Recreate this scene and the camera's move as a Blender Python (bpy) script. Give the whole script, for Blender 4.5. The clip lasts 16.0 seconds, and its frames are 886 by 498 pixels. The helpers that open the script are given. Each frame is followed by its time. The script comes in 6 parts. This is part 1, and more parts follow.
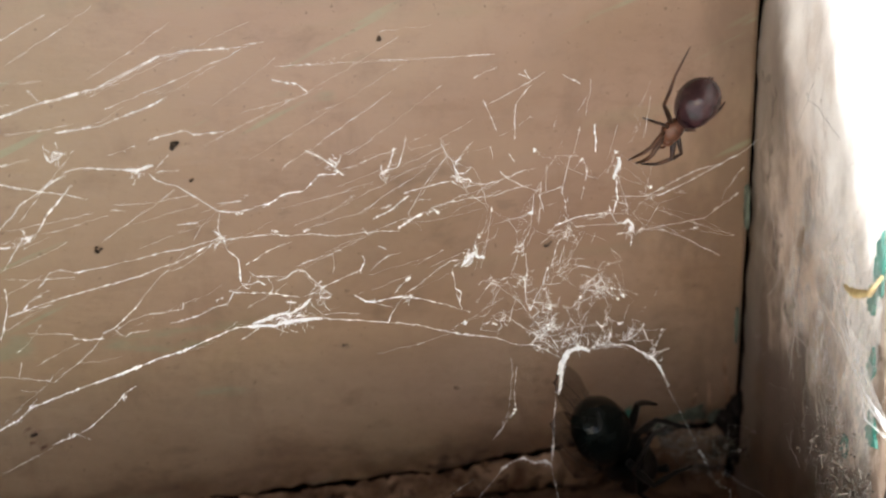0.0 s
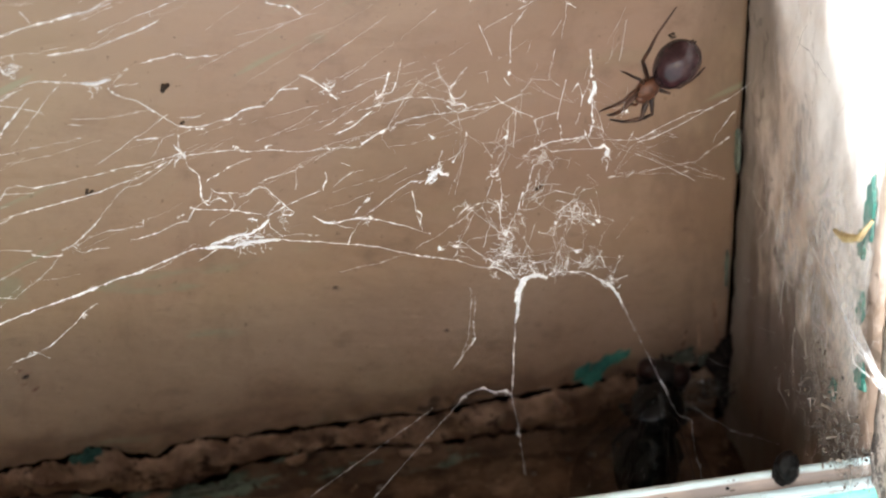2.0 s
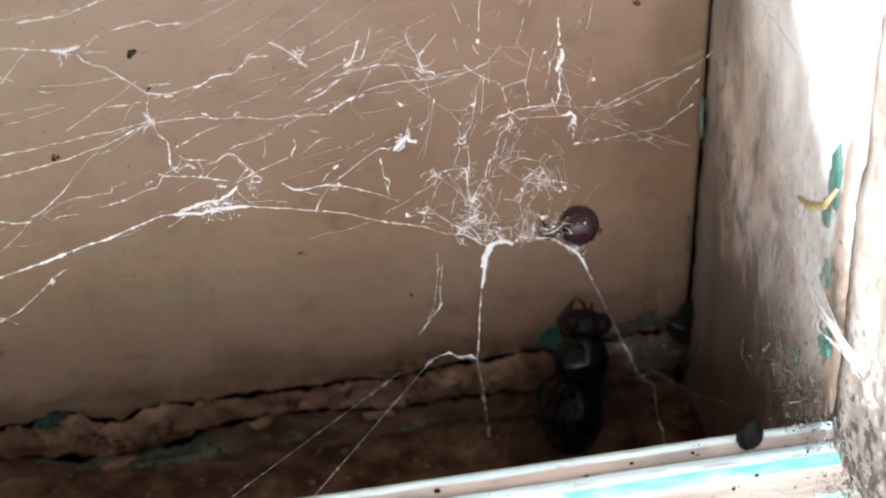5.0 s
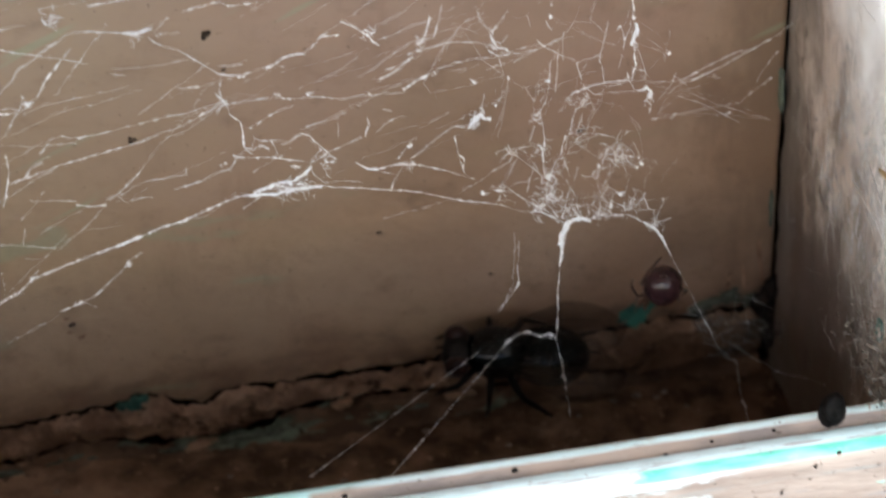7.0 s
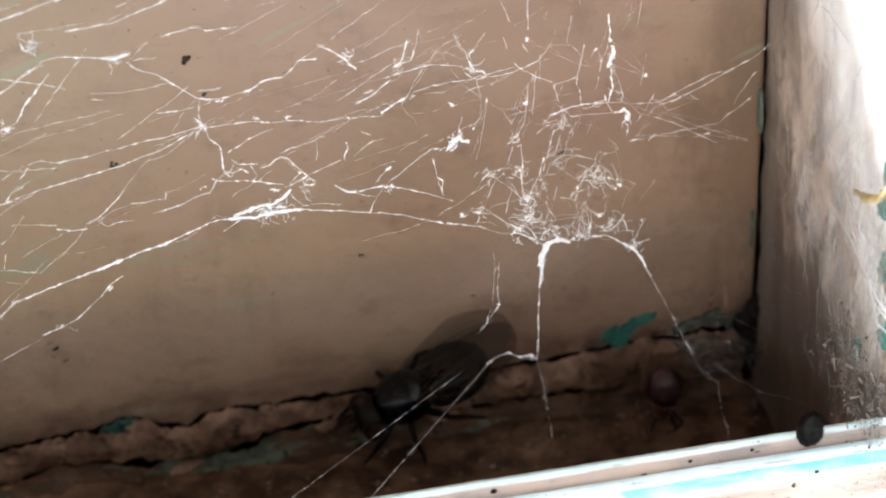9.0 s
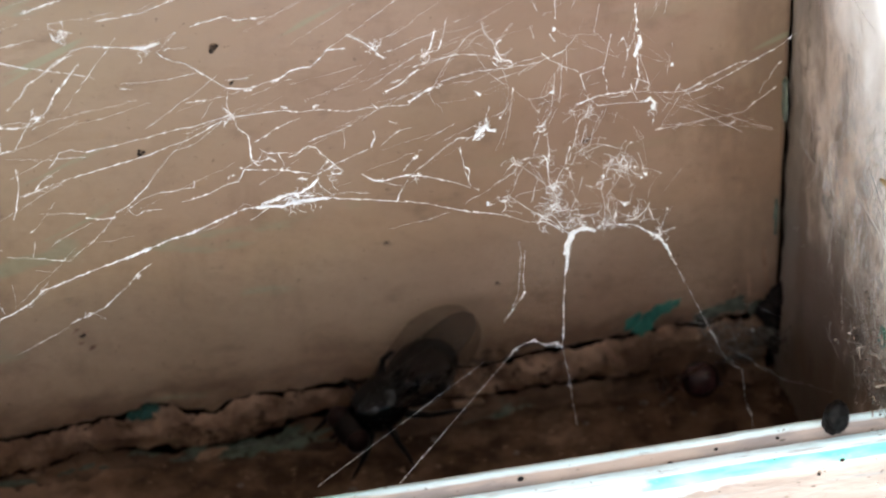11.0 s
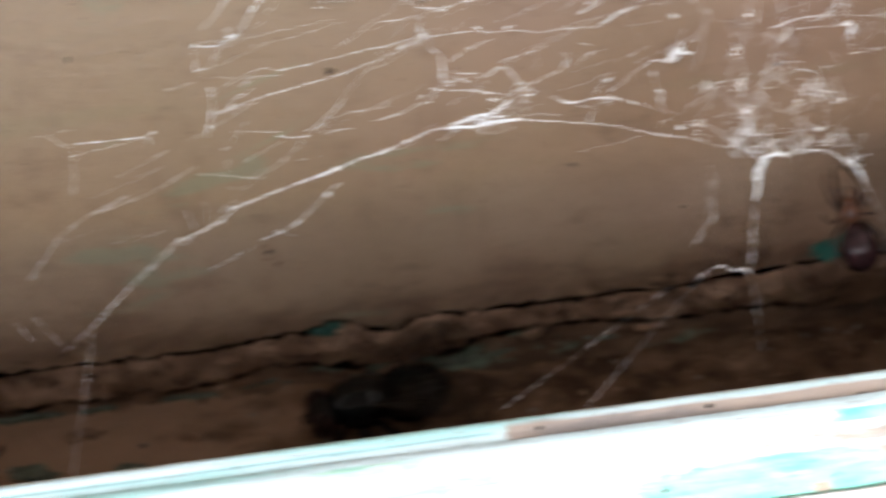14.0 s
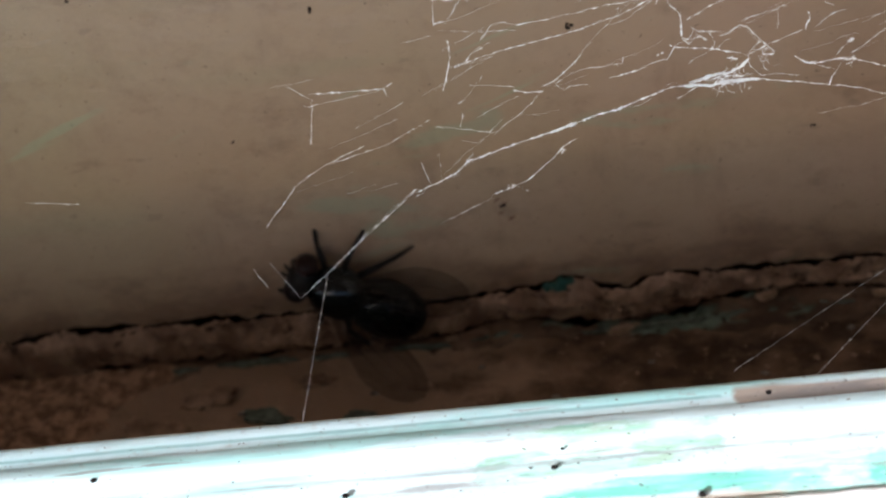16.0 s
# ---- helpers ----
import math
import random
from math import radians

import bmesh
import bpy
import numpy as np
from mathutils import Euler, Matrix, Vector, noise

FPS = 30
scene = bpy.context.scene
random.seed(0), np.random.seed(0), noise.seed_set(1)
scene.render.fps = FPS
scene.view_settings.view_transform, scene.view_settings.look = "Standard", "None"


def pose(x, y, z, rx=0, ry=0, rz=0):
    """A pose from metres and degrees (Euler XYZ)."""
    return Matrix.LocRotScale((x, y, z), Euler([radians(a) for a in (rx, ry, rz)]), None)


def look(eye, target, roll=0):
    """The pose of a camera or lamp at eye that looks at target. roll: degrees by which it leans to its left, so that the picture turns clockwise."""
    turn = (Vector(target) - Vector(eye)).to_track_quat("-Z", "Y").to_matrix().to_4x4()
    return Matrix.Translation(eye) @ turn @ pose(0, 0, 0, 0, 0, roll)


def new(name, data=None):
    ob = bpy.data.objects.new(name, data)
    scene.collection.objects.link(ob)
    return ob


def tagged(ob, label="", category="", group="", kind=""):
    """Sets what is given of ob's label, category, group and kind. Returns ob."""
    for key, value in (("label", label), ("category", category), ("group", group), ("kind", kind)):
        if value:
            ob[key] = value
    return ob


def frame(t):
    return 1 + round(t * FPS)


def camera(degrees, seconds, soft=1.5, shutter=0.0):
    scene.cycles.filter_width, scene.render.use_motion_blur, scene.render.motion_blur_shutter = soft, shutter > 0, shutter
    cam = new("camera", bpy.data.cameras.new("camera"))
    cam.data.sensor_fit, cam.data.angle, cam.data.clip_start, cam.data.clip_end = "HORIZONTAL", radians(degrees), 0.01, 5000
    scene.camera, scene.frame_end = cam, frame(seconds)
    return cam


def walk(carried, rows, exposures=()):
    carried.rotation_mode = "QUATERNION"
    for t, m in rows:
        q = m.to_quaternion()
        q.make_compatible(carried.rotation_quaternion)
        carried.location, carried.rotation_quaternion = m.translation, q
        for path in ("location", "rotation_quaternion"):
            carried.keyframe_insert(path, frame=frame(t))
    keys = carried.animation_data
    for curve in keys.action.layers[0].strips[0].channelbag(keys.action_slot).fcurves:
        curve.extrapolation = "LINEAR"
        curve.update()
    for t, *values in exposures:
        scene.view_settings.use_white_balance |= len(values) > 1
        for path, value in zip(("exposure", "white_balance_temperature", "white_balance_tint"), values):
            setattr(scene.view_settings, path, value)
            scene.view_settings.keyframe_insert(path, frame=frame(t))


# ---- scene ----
MM = 0.001


def mm(x, y, z):
    return Vector((x * MM, y * MM, z * MM))


cam = camera(24.57, 16.0, soft=2.1, shutter=0.5)
# a phone lens close up: the web is sharp, panel and floor behind it are soft
cam.data.dof.use_dof, cam.data.dof.focus_distance = True, 0.143
cam.data.dof.aperture_fstop = cam.data.lens / 1.9
# seconds, eye and target in millimetres, roll in degrees
PATH = [
    (0, (-48.30, -134.37, 106.49), (-26.71, -12.00, 32.38), -1.72),
    (0.5, (-48.07, -134.65, 106.74), (-26.54, -12.00, 30.34), -1.68),
    (1, (-47.77, -134.68, 106.58), (-26.38, -12.00, 28.86), -1.61),
    (1.5, (-47.84, -134.62, 106.24), (-26.35, -12.00, 27.93), -1.59),
    (2, (-48.27, -134.43, 106.73), (-26.16, -12.00, 27.51), -1.47),
    (2.5, (-48.78, -134.33, 107.12), (-25.67, -12.00, 27.23), -1.17),
    (3, (-49.22, -134.15, 107.53), (-25.01, -12.00, 27.10), -0.81),
    (3.2, (-49.40, -134.10, 107.60), (-24.85, -12.00, 27.06), -0.75),
    (5.3, (-49.99, -134.33, 108.04), (-23.60, -12.00, 22.65), -0.34),
    (5.5, (-49.99, -134.14, 108.50), (-23.81, -12.00, 18.23), -0.27),
    (6, (-49.19, -134.13, 108.46), (-25.11, -12.00, 11.42), -1.08),
    (6.5, (-48.99, -134.22, 107.81), (-27.32, -12.00, 14.96), -1.96),
    (7, (-48.27, -133.92, 107.23), (-29.52, -12.00, 23.20), -2.96),
    (7.5, (-48.26, -133.96, 107.31), (-31.74, -12.00, 25.84), -3.76),
    (8, (-48.30, -134.35, 107.24), (-32.35, -12.00, 25.77), -4.00),
    (8.5, (-47.92, -134.51, 107.48), (-30.54, -12.00, 25.37), -3.66),
    (9, (-46.75, -134.76, 107.55), (-27.96, -12.00, 24.88), -3.31),
    (9.2, (-46.72, -134.91, 107.72), (-29.57, -12.00, 25.11), -3.78),
    (11.5, (-48.06, -134.85, 108.34), (-29.87, -12.00, 23.42), -3.34),
    (12, (-48.26, -134.85, 108.41), (-29.66, -12.00, 22.52), -3.05),
    (12.5, (-48.48, -134.86, 108.53), (-29.40, -12.00, 21.41), -2.68),
    (13, (-48.57, -134.82, 108.84), (-29.16, -12.00, 20.19), -2.48),
    (13.5, (-48.98, -134.79, 108.94), (-28.88, -12.00, 18.71), -1.94),
    (13.65, (-49.09, -134.78, 108.98), (-29.55, -12.00, 18.71), -2.06),
    (13.8, (-49.88, -134.74, 109.28), (-34.49, -12.00, 18.70), -2.96),
    (14, (-50.09, -133.61, 108.65), (-44.27, -12.00, 19.45), -5.71),
    (14.2, (-49.83, -133.81, 108.66), (-53.14, -12.00, 19.83), -7.75),
    (14.5, (-49.67, -133.93, 108.66), (-58.57, -12.00, 20.06), -9.00),
    (15, (-49.45, -133.54, 108.69), (-59.75, -12.00, 18.70), -9.19),
    (15.5, (-49.23, -133.35, 108.81), (-60.91, -12.00, 17.65), -9.25),
    (16, (-49.36, -133.26, 108.75), (-61.85, -12.00, 17.80), -9.17),
]
walk(cam, [(t, look(mm(*eye), mm(*aim), roll)) for t, eye, aim, roll in PATH],
     exposures=[(t, e + 0.80, 6350 if t < 1 else 6150 if t < 5 else 5900, 10) for t, e in [
         (0, 0.55), (0.9, 0.62), (2.6, 0.53), (3.2, 0.52), (5.3, 0.55), (5.6, 0.28), (5.9, -0.2), (6.4, -0.48), (7.0, 0.22), (7.6, 0.72), (8.3, 0.74), (9.2, 0.75),
         (11.3, 0.6), (12.5, 0.66), (13.0, 0.72), (13.2, 0.72), (13.9, 0.64), (14.3, 0.4), (14.7, 0.1), (16, 0.07)]])

# ---- light ----
world = bpy.data.worlds.new("overcast_sky")
scene.world = world
world.use_nodes = True
wt = world.node_tree
sky = wt.nodes.new("ShaderNodeTexSky")
sky.sky_type, sky.sun_disc = "NISHITA", False
sky.sun_elevation, sky.sun_rotation = radians(27), radians(207)
sky.air_density, sky.dust_density = 1.0, 1.0
wt.links.new(sky.outputs[0], wt.nodes["Background"].inputs[0])
wt.nodes["Background"].inputs[1].default_value = 0.13
sun = new("sun", bpy.data.lights.new("sun", "SUN"))
sun.data.energy, sun.data.angle, sun.data.color = 5.0, radians(0.5), (1.0, 0.98, 0.95)
sun.matrix_world = look((-0.405, -0.794, 0.454), (0, 0, 0))


# ---- materials ----
class Nodes:
    """A short way to write a node material in millimetres of the object's own space."""

    def __init__(self, name, rough=0.5, metal=0.0, spec=0.5):
        self.mat = bpy.data.materials.new(name)
        self.mat.use_nodes = True
        self.t = self.mat.node_tree
        self.b = self.t.nodes["Principled BSDF"]
        self.b.inputs["Roughness"].default_value = rough
        self.b.inputs["Metallic"].default_value = metal
        self.b.inputs["Specular IOR Level"].default_value = spec
        tc = self.t.nodes.new("ShaderNodeTexCoord")
        self.p = self.vec(tc.outputs["Object"], (1000, 1000, 1000))

    def vec(self, src, scale):
        n = self.t.nodes.new("ShaderNodeMapping")
        n.inputs["Scale"].default_value = scale
        self.t.links.new(src, n.inputs["Vector"])
        return n.outputs[0]

    def put(self, socket, v):
        if hasattr(v, "links"):
            self.t.links.new(v, socket)
        elif isinstance(v, tuple):
            socket.default_value = (*v, 1.0)[: len(socket.default_value)]
        else:
            socket.default_value = v

    def noise(self, scale, detail=4, stretch=(1, 1, 1), rough=0.55, shift=0.0, turn=0.0):
        n = self.t.nodes.new("ShaderNodeTexNoise")
        m = self.t.nodes.new("ShaderNodeMapping")
        m.inputs["Scale"].default_value, m.inputs["Location"].default_value = stretch, (shift, shift * 1.7, shift * 0.6)
        src = self.p
        if turn:
            spin = self.t.nodes.new("ShaderNodeMapping")
            spin.inputs["Rotation"].default_value = (0, radians(turn), 0)
            self.t.links.new(self.p, spin.inputs["Vector"])
            src = spin.outputs[0]
        self.t.links.new(src, m.inputs["Vector"])
        self.t.links.new(m.outputs[0], n.inputs["Vector"])
        n.inputs["Scale"].default_value, n.inputs["Detail"].default_value, n.inputs["Roughness"].default_value = scale, detail, rough
        return n.outputs["Fac"]

    def step(self, v, lo, hi):
        n = self.t.nodes.new("ShaderNodeMapRange")
        n.interpolation_type = "SMOOTHSTEP"
        self.put(n.inputs["Value"], v)
        n.inputs["From Min"].default_value, n.inputs["From Max"].default_value = lo, hi
        return n.outputs[0]

    def calc(self, op, a, b=0.0):
        n = self.t.nodes.new("ShaderNodeMath")
        n.operation = op
        self.put(n.inputs[0], a)
        self.put(n.inputs[1], b)
        return n.outputs[0]

    def axis(self, k):
        n = self.t.nodes.new("ShaderNodeSeparateXYZ")
        self.t.links.new(self.p, n.inputs[0])
        return n.outputs[k]

    def mix(self, fac, a, b):
        n = self.t.nodes.new("ShaderNodeMix")
        n.data_type = "RGBA"
        self.put(n.inputs[0], fac)
        self.put(n.inputs[6], a)
        self.put(n.inputs[7], b)
        return n.outputs[2]

    def out(self, color, rough=None, bump=None, strength=0.3, depth=0.1):
        self.put(self.b.inputs["Base Color"], color)
        if rough is not None:
            self.put(self.b.inputs["Roughness"], rough)
        if bump is not None:
            n = self.t.nodes.new("ShaderNodeBump")
            n.inputs["Strength"].default_value, n.inputs["Distance"].default_value = strength, depth * MM
            self.put(n.inputs["Height"], bump)
            self.t.links.new(n.outputs[0], self.b.inputs["Normal"])
        return self.mat


def tan_paint():
    n = Nodes("tan_gloss_paint")
    col = n.mix(n.step(n.noise(0.045, 3, (1, 1, 2.2)), 0.35, 0.68), (0.242, 0.157, 0.103), (0.301, 0.206, 0.142))
    col = n.mix(n.calc("MULTIPLY", n.step(n.noise(0.022, 2, shift=71.0), 0.45, 0.62), 0.55), col, (0.275, 0.214, 0.13))
    col = n.mix(n.calc("MULTIPLY", n.step(n.noise(0.03, 2, shift=83.0), 0.48, 0.65), 0.6), col, (0.289, 0.182, 0.132))
    # yellower towards the far left end
    far_yellow = n.calc("ADD", n.axis(0), n.calc("MULTIPLY", n.calc("SUBTRACT", n.noise(0.04, 3, shift=91.0), 0.5), 60.0))
    col = n.mix(n.calc("MULTIPLY", n.step(far_yellow, -22.0, -65.0), 0.45), col, (0.269, 0.202, 0.118))
    streak = n.step(n.noise(0.09, 4, (0.35, 1, 2.6), shift=3.0), 0.56, 0.72)
    col = n.mix(n.calc("MULTIPLY", streak, 0.3), col, (0.222, 0.193, 0.115))
    col = n.mix(n.calc("MULTIPLY", n.step(n.noise(0.6, 5), 0.5, 0.75), 0.2), col, (0.165, 0.106, 0.0717))
    col = n.mix(n.calc("MULTIPLY", n.step(n.noise(2.2, 3, shift=9.0), 0.68, 0.74), 0.6), col, (0.0786, 0.0424, 0.0258))
    # brown stains above the crack, plus shade painted in towards the panel's foot
    foot_stain_shade = n.calc("ADD", n.calc("MULTIPLY", n.step(n.axis(2), 12.0, 3.5), 0.34), n.noise(0.35, 7, (0.6, 1, 1), shift=40.0, rough=0.65))
    col = n.mix(n.calc("MULTIPLY", n.step(foot_stain_shade, 0.52, 0.86), 0.7), col, (0.125, 0.0713, 0.0447))
    col = n.mix(n.calc("MULTIPLY", n.step(foot_stain_shade, 0.86, 0.93), 0.8), col, (0.0327, 0.0193, 0.0137))
    # browner in uneven streaks towards the jamb corner
    corner_brown = n.calc("ADD", n.calc("MULTIPLY", n.step(n.axis(0), -9.0, -0.5), 0.32), n.noise(0.14, 5, (1.5, 1, 0.6), shift=61.0, rough=0.6))
    col = n.mix(n.calc("MULTIPLY", n.step(corner_brown, 0.56, 0.85), 0.6), col, (0.13, 0.0756, 0.0486))
    scrape = n.calc("MULTIPLY", n.step(n.noise(0.11, 5, (0.5, 1, 1.7), shift=55.0), 0.62, 0.68), 0.5)
    col = n.mix(scrape, col, (0.197, 0.218, 0.143))
    # thin green scratches where a tool has scored the paint
    score = n.step(n.noise(0.16, 3, (0.22, 1, 2.4), shift=19.0, turn=22.0), 0.66, 0.71)
    col = n.mix(n.calc("MULTIPLY", score, 0.45), col, (0.219, 0.273, 0.173))
    dent = n.step(n.noise(0.5, 4, (0.6, 1, 1.4), shift=29.0), 0.66, 0.72)
    col = n.mix(n.calc("MULTIPLY", dent, 0.35), col, (0.131, 0.0853, 0.0606))
    return n.out(col, n.calc("ADD", n.calc("MULTIPLY", n.noise(0.4, 3), 0.25), 0.28), n.noise(0.5, 7, (0.5, 1, 1.5)), 0.6, 0.3)


def putty():
    n = Nodes("old_brown_putty", rough=0.8, spec=0.15)
    col = n.mix(n.step(n.noise(0.35, 5), 0.35, 0.7), (0.169, 0.101, 0.0676), (0.37, 0.247, 0.172))
    col = n.mix(n.step(n.noise(0.6, 7, shift=4.0, rough=0.7), 0.55, 0.64), col, (0.065, 0.039, 0.026))
    return n.out(col, 0.75, n.noise(0.9, 7), 1.0, 0.9)


def grime():
    n = Nodes("dark_grime", rough=0.85, spec=0.12)
    col = n.mix(n.step(n.noise(0.3, 5), 0.35, 0.7), (0.054, 0.0324, 0.0203), (0.182, 0.111, 0.0729))
    col = n.mix(n.step(n.noise(1.1, 4, shift=2.0), 0.62, 0.70), col, (0.243, 0.155, 0.108))
    # towards the far end the floor is strewn with putty dust
    dust = n.calc("ADD", n.calc("MULTIPLY", n.step(n.axis(0), -48.0, -78.0), 0.3), n.noise(0.22, 6, (0.6, 1, 1), shift=12.0, rough=0.65))
    col = n.mix(n.calc("MULTIPLY", n.step(dust, 0.52, 0.74), 0.8), col, (0.297, 0.196, 0.135))
    return n.out(col, 0.85, n.noise(0.8, 7), 0.9, 0.5)


def lip_paint():
    n = Nodes("grimy_green_undercoat", rough=0.8, spec=0.15)
    col = n.mix(n.step(n.noise(0.3, 6, (0.5, 1, 1)), 0.35, 0.7), (0.065, 0.0403, 0.0273), (0.221, 0.14, 0.0962))
    bare = n.noise(0.11, 6, (0.45, 1, 1.6), shift=23.0, rough=0.6)
    green = n.mix(n.step(n.noise(0.8, 5), 0.35, 0.65), (0.0715, 0.111, 0.0832), (0.156, 0.208, 0.163))
    col = n.mix(n.calc("MULTIPLY", n.step(bare, 0.54, 0.58), 0.8), col, green)
    col = n.mix(n.step(n.noise(0.7, 7, shift=4.0, rough=0.7), 0.58, 0.66), col, (0.039, 0.026, 0.0182))
    return n.out(col, 0.8, n.noise(0.9, 7), 0.9, 0.6)


# near-black colour stands in for the shade inside the cracks
def gap_shade():
    n = Nodes("gap_shade", rough=0.95, spec=0.02)
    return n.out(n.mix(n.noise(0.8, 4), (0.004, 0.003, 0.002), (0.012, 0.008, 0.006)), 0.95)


def turquoise():
    n = Nodes("turquoise_old_paint", rough=0.55)
    col = n.mix(n.step(n.noise(0.7, 5), 0.3, 0.7), (0.012, 0.085, 0.068), (0.04, 0.18, 0.14))
    return n.out(col, 0.55, n.noise(1.2, 6), 0.6, 0.3)


def jamb_paint():
    n = Nodes("weathered_jamb_paint")
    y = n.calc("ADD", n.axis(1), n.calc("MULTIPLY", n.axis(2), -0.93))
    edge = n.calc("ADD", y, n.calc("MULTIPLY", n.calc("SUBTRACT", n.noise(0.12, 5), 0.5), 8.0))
    # white paint whose diagonal edge puts the sunlit area into the colour
    sunlit_white = n.step(edge, -42.0, -52.0)
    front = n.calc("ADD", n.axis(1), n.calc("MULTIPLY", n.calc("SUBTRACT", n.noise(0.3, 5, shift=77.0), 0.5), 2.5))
    sunlit_white = n.calc("MULTIPLY", sunlit_white, n.step(front, -28.0, -27.4))
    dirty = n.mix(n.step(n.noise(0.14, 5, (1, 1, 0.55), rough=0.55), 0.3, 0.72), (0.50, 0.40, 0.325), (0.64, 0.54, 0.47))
    pits = n.noise(0.17, 5, (1, 1, 0.45), shift=5.0)
    dirty = n.mix(n.calc("MULTIPLY", n.step(pits, 0.55, 0.72), 0.5), dirty, (0.20, 0.135, 0.10))
    rim = n.step(n.calc("ABSOLUTE", n.calc("SUBTRACT", pits, 0.60)), 0.022, 0.006)
    dirty = n.mix(n.calc("MULTIPLY", rim, n.step(n.noise(0.3, 4, shift=33.0), 0.45, 0.6)), dirty, (0.07, 0.043, 0.03))
    dirty = n.mix(n.calc("MULTIPLY", n.step(n.noise(0.16, 6, (1, 1, 0.5), shift=15.0), 0.56, 0.66), 0.55), dirty, (0.32, 0.20, 0.12))
    dirty = n.mix(n.step(n.noise(0.8, 6, (1, 1, 0.6), shift=25.0), 0.69, 0.75), dirty, (0.06, 0.04, 0.03))
    # darker towards the foot, most beside the panel
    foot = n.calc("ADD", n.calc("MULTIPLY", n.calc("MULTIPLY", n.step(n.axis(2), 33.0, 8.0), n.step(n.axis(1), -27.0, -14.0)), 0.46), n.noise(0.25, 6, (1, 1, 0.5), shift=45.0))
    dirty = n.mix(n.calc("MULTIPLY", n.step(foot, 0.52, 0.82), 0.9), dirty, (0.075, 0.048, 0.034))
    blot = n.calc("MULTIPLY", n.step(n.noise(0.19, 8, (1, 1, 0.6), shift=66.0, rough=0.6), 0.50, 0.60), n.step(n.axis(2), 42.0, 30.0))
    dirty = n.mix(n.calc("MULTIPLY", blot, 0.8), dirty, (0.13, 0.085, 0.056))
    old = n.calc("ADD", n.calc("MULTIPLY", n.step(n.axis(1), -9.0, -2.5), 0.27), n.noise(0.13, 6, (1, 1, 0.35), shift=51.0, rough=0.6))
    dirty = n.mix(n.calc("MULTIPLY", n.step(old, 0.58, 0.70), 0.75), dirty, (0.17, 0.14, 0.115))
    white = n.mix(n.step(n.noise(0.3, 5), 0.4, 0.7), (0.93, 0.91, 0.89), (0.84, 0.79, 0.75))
    col = n.mix(sunlit_white, dirty, white)
    col = n.mix(n.step(n.noise(1.6, 4, shift=8.0), 0.70, 0.76), col, (0.12, 0.08, 0.055))
    return n.out(col, 0.6, n.noise(0.35, 6, (1, 1, 0.6)), 0.5, 0.4)


def plank_paint():
    n = Nodes("chalky_white_plank")
    col = n.mix(n.step(n.noise(0.25, 6), 0.35, 0.7), (0.56, 0.51, 0.46), (0.42, 0.35, 0.29))
    col = n.mix(n.step(n.noise(0.9, 5, shift=3.0), 0.62, 0.7), col, (0.28, 0.17, 0.10))
    low = n.calc("MULTIPLY", n.step(n.axis(2), 34.0, 20.0), n.step(n.axis(1), -48.0, -40.0))
    soot = n.calc("ADD", n.calc("MULTIPLY", low, 0.3), n.noise(0.8, 7, shift=19.0, rough=0.7))
    col = n.mix(n.calc("MULTIPLY", n.step(soot, 0.58, 0.72), 0.8), col, (0.16, 0.13, 0.11))
    col = n.mix(n.step(soot, 0.78, 0.84), col, (0.05, 0.04, 0.035))
    return n.out(col, 0.7, n.noise(0.5, 7), 0.8, 0.5)


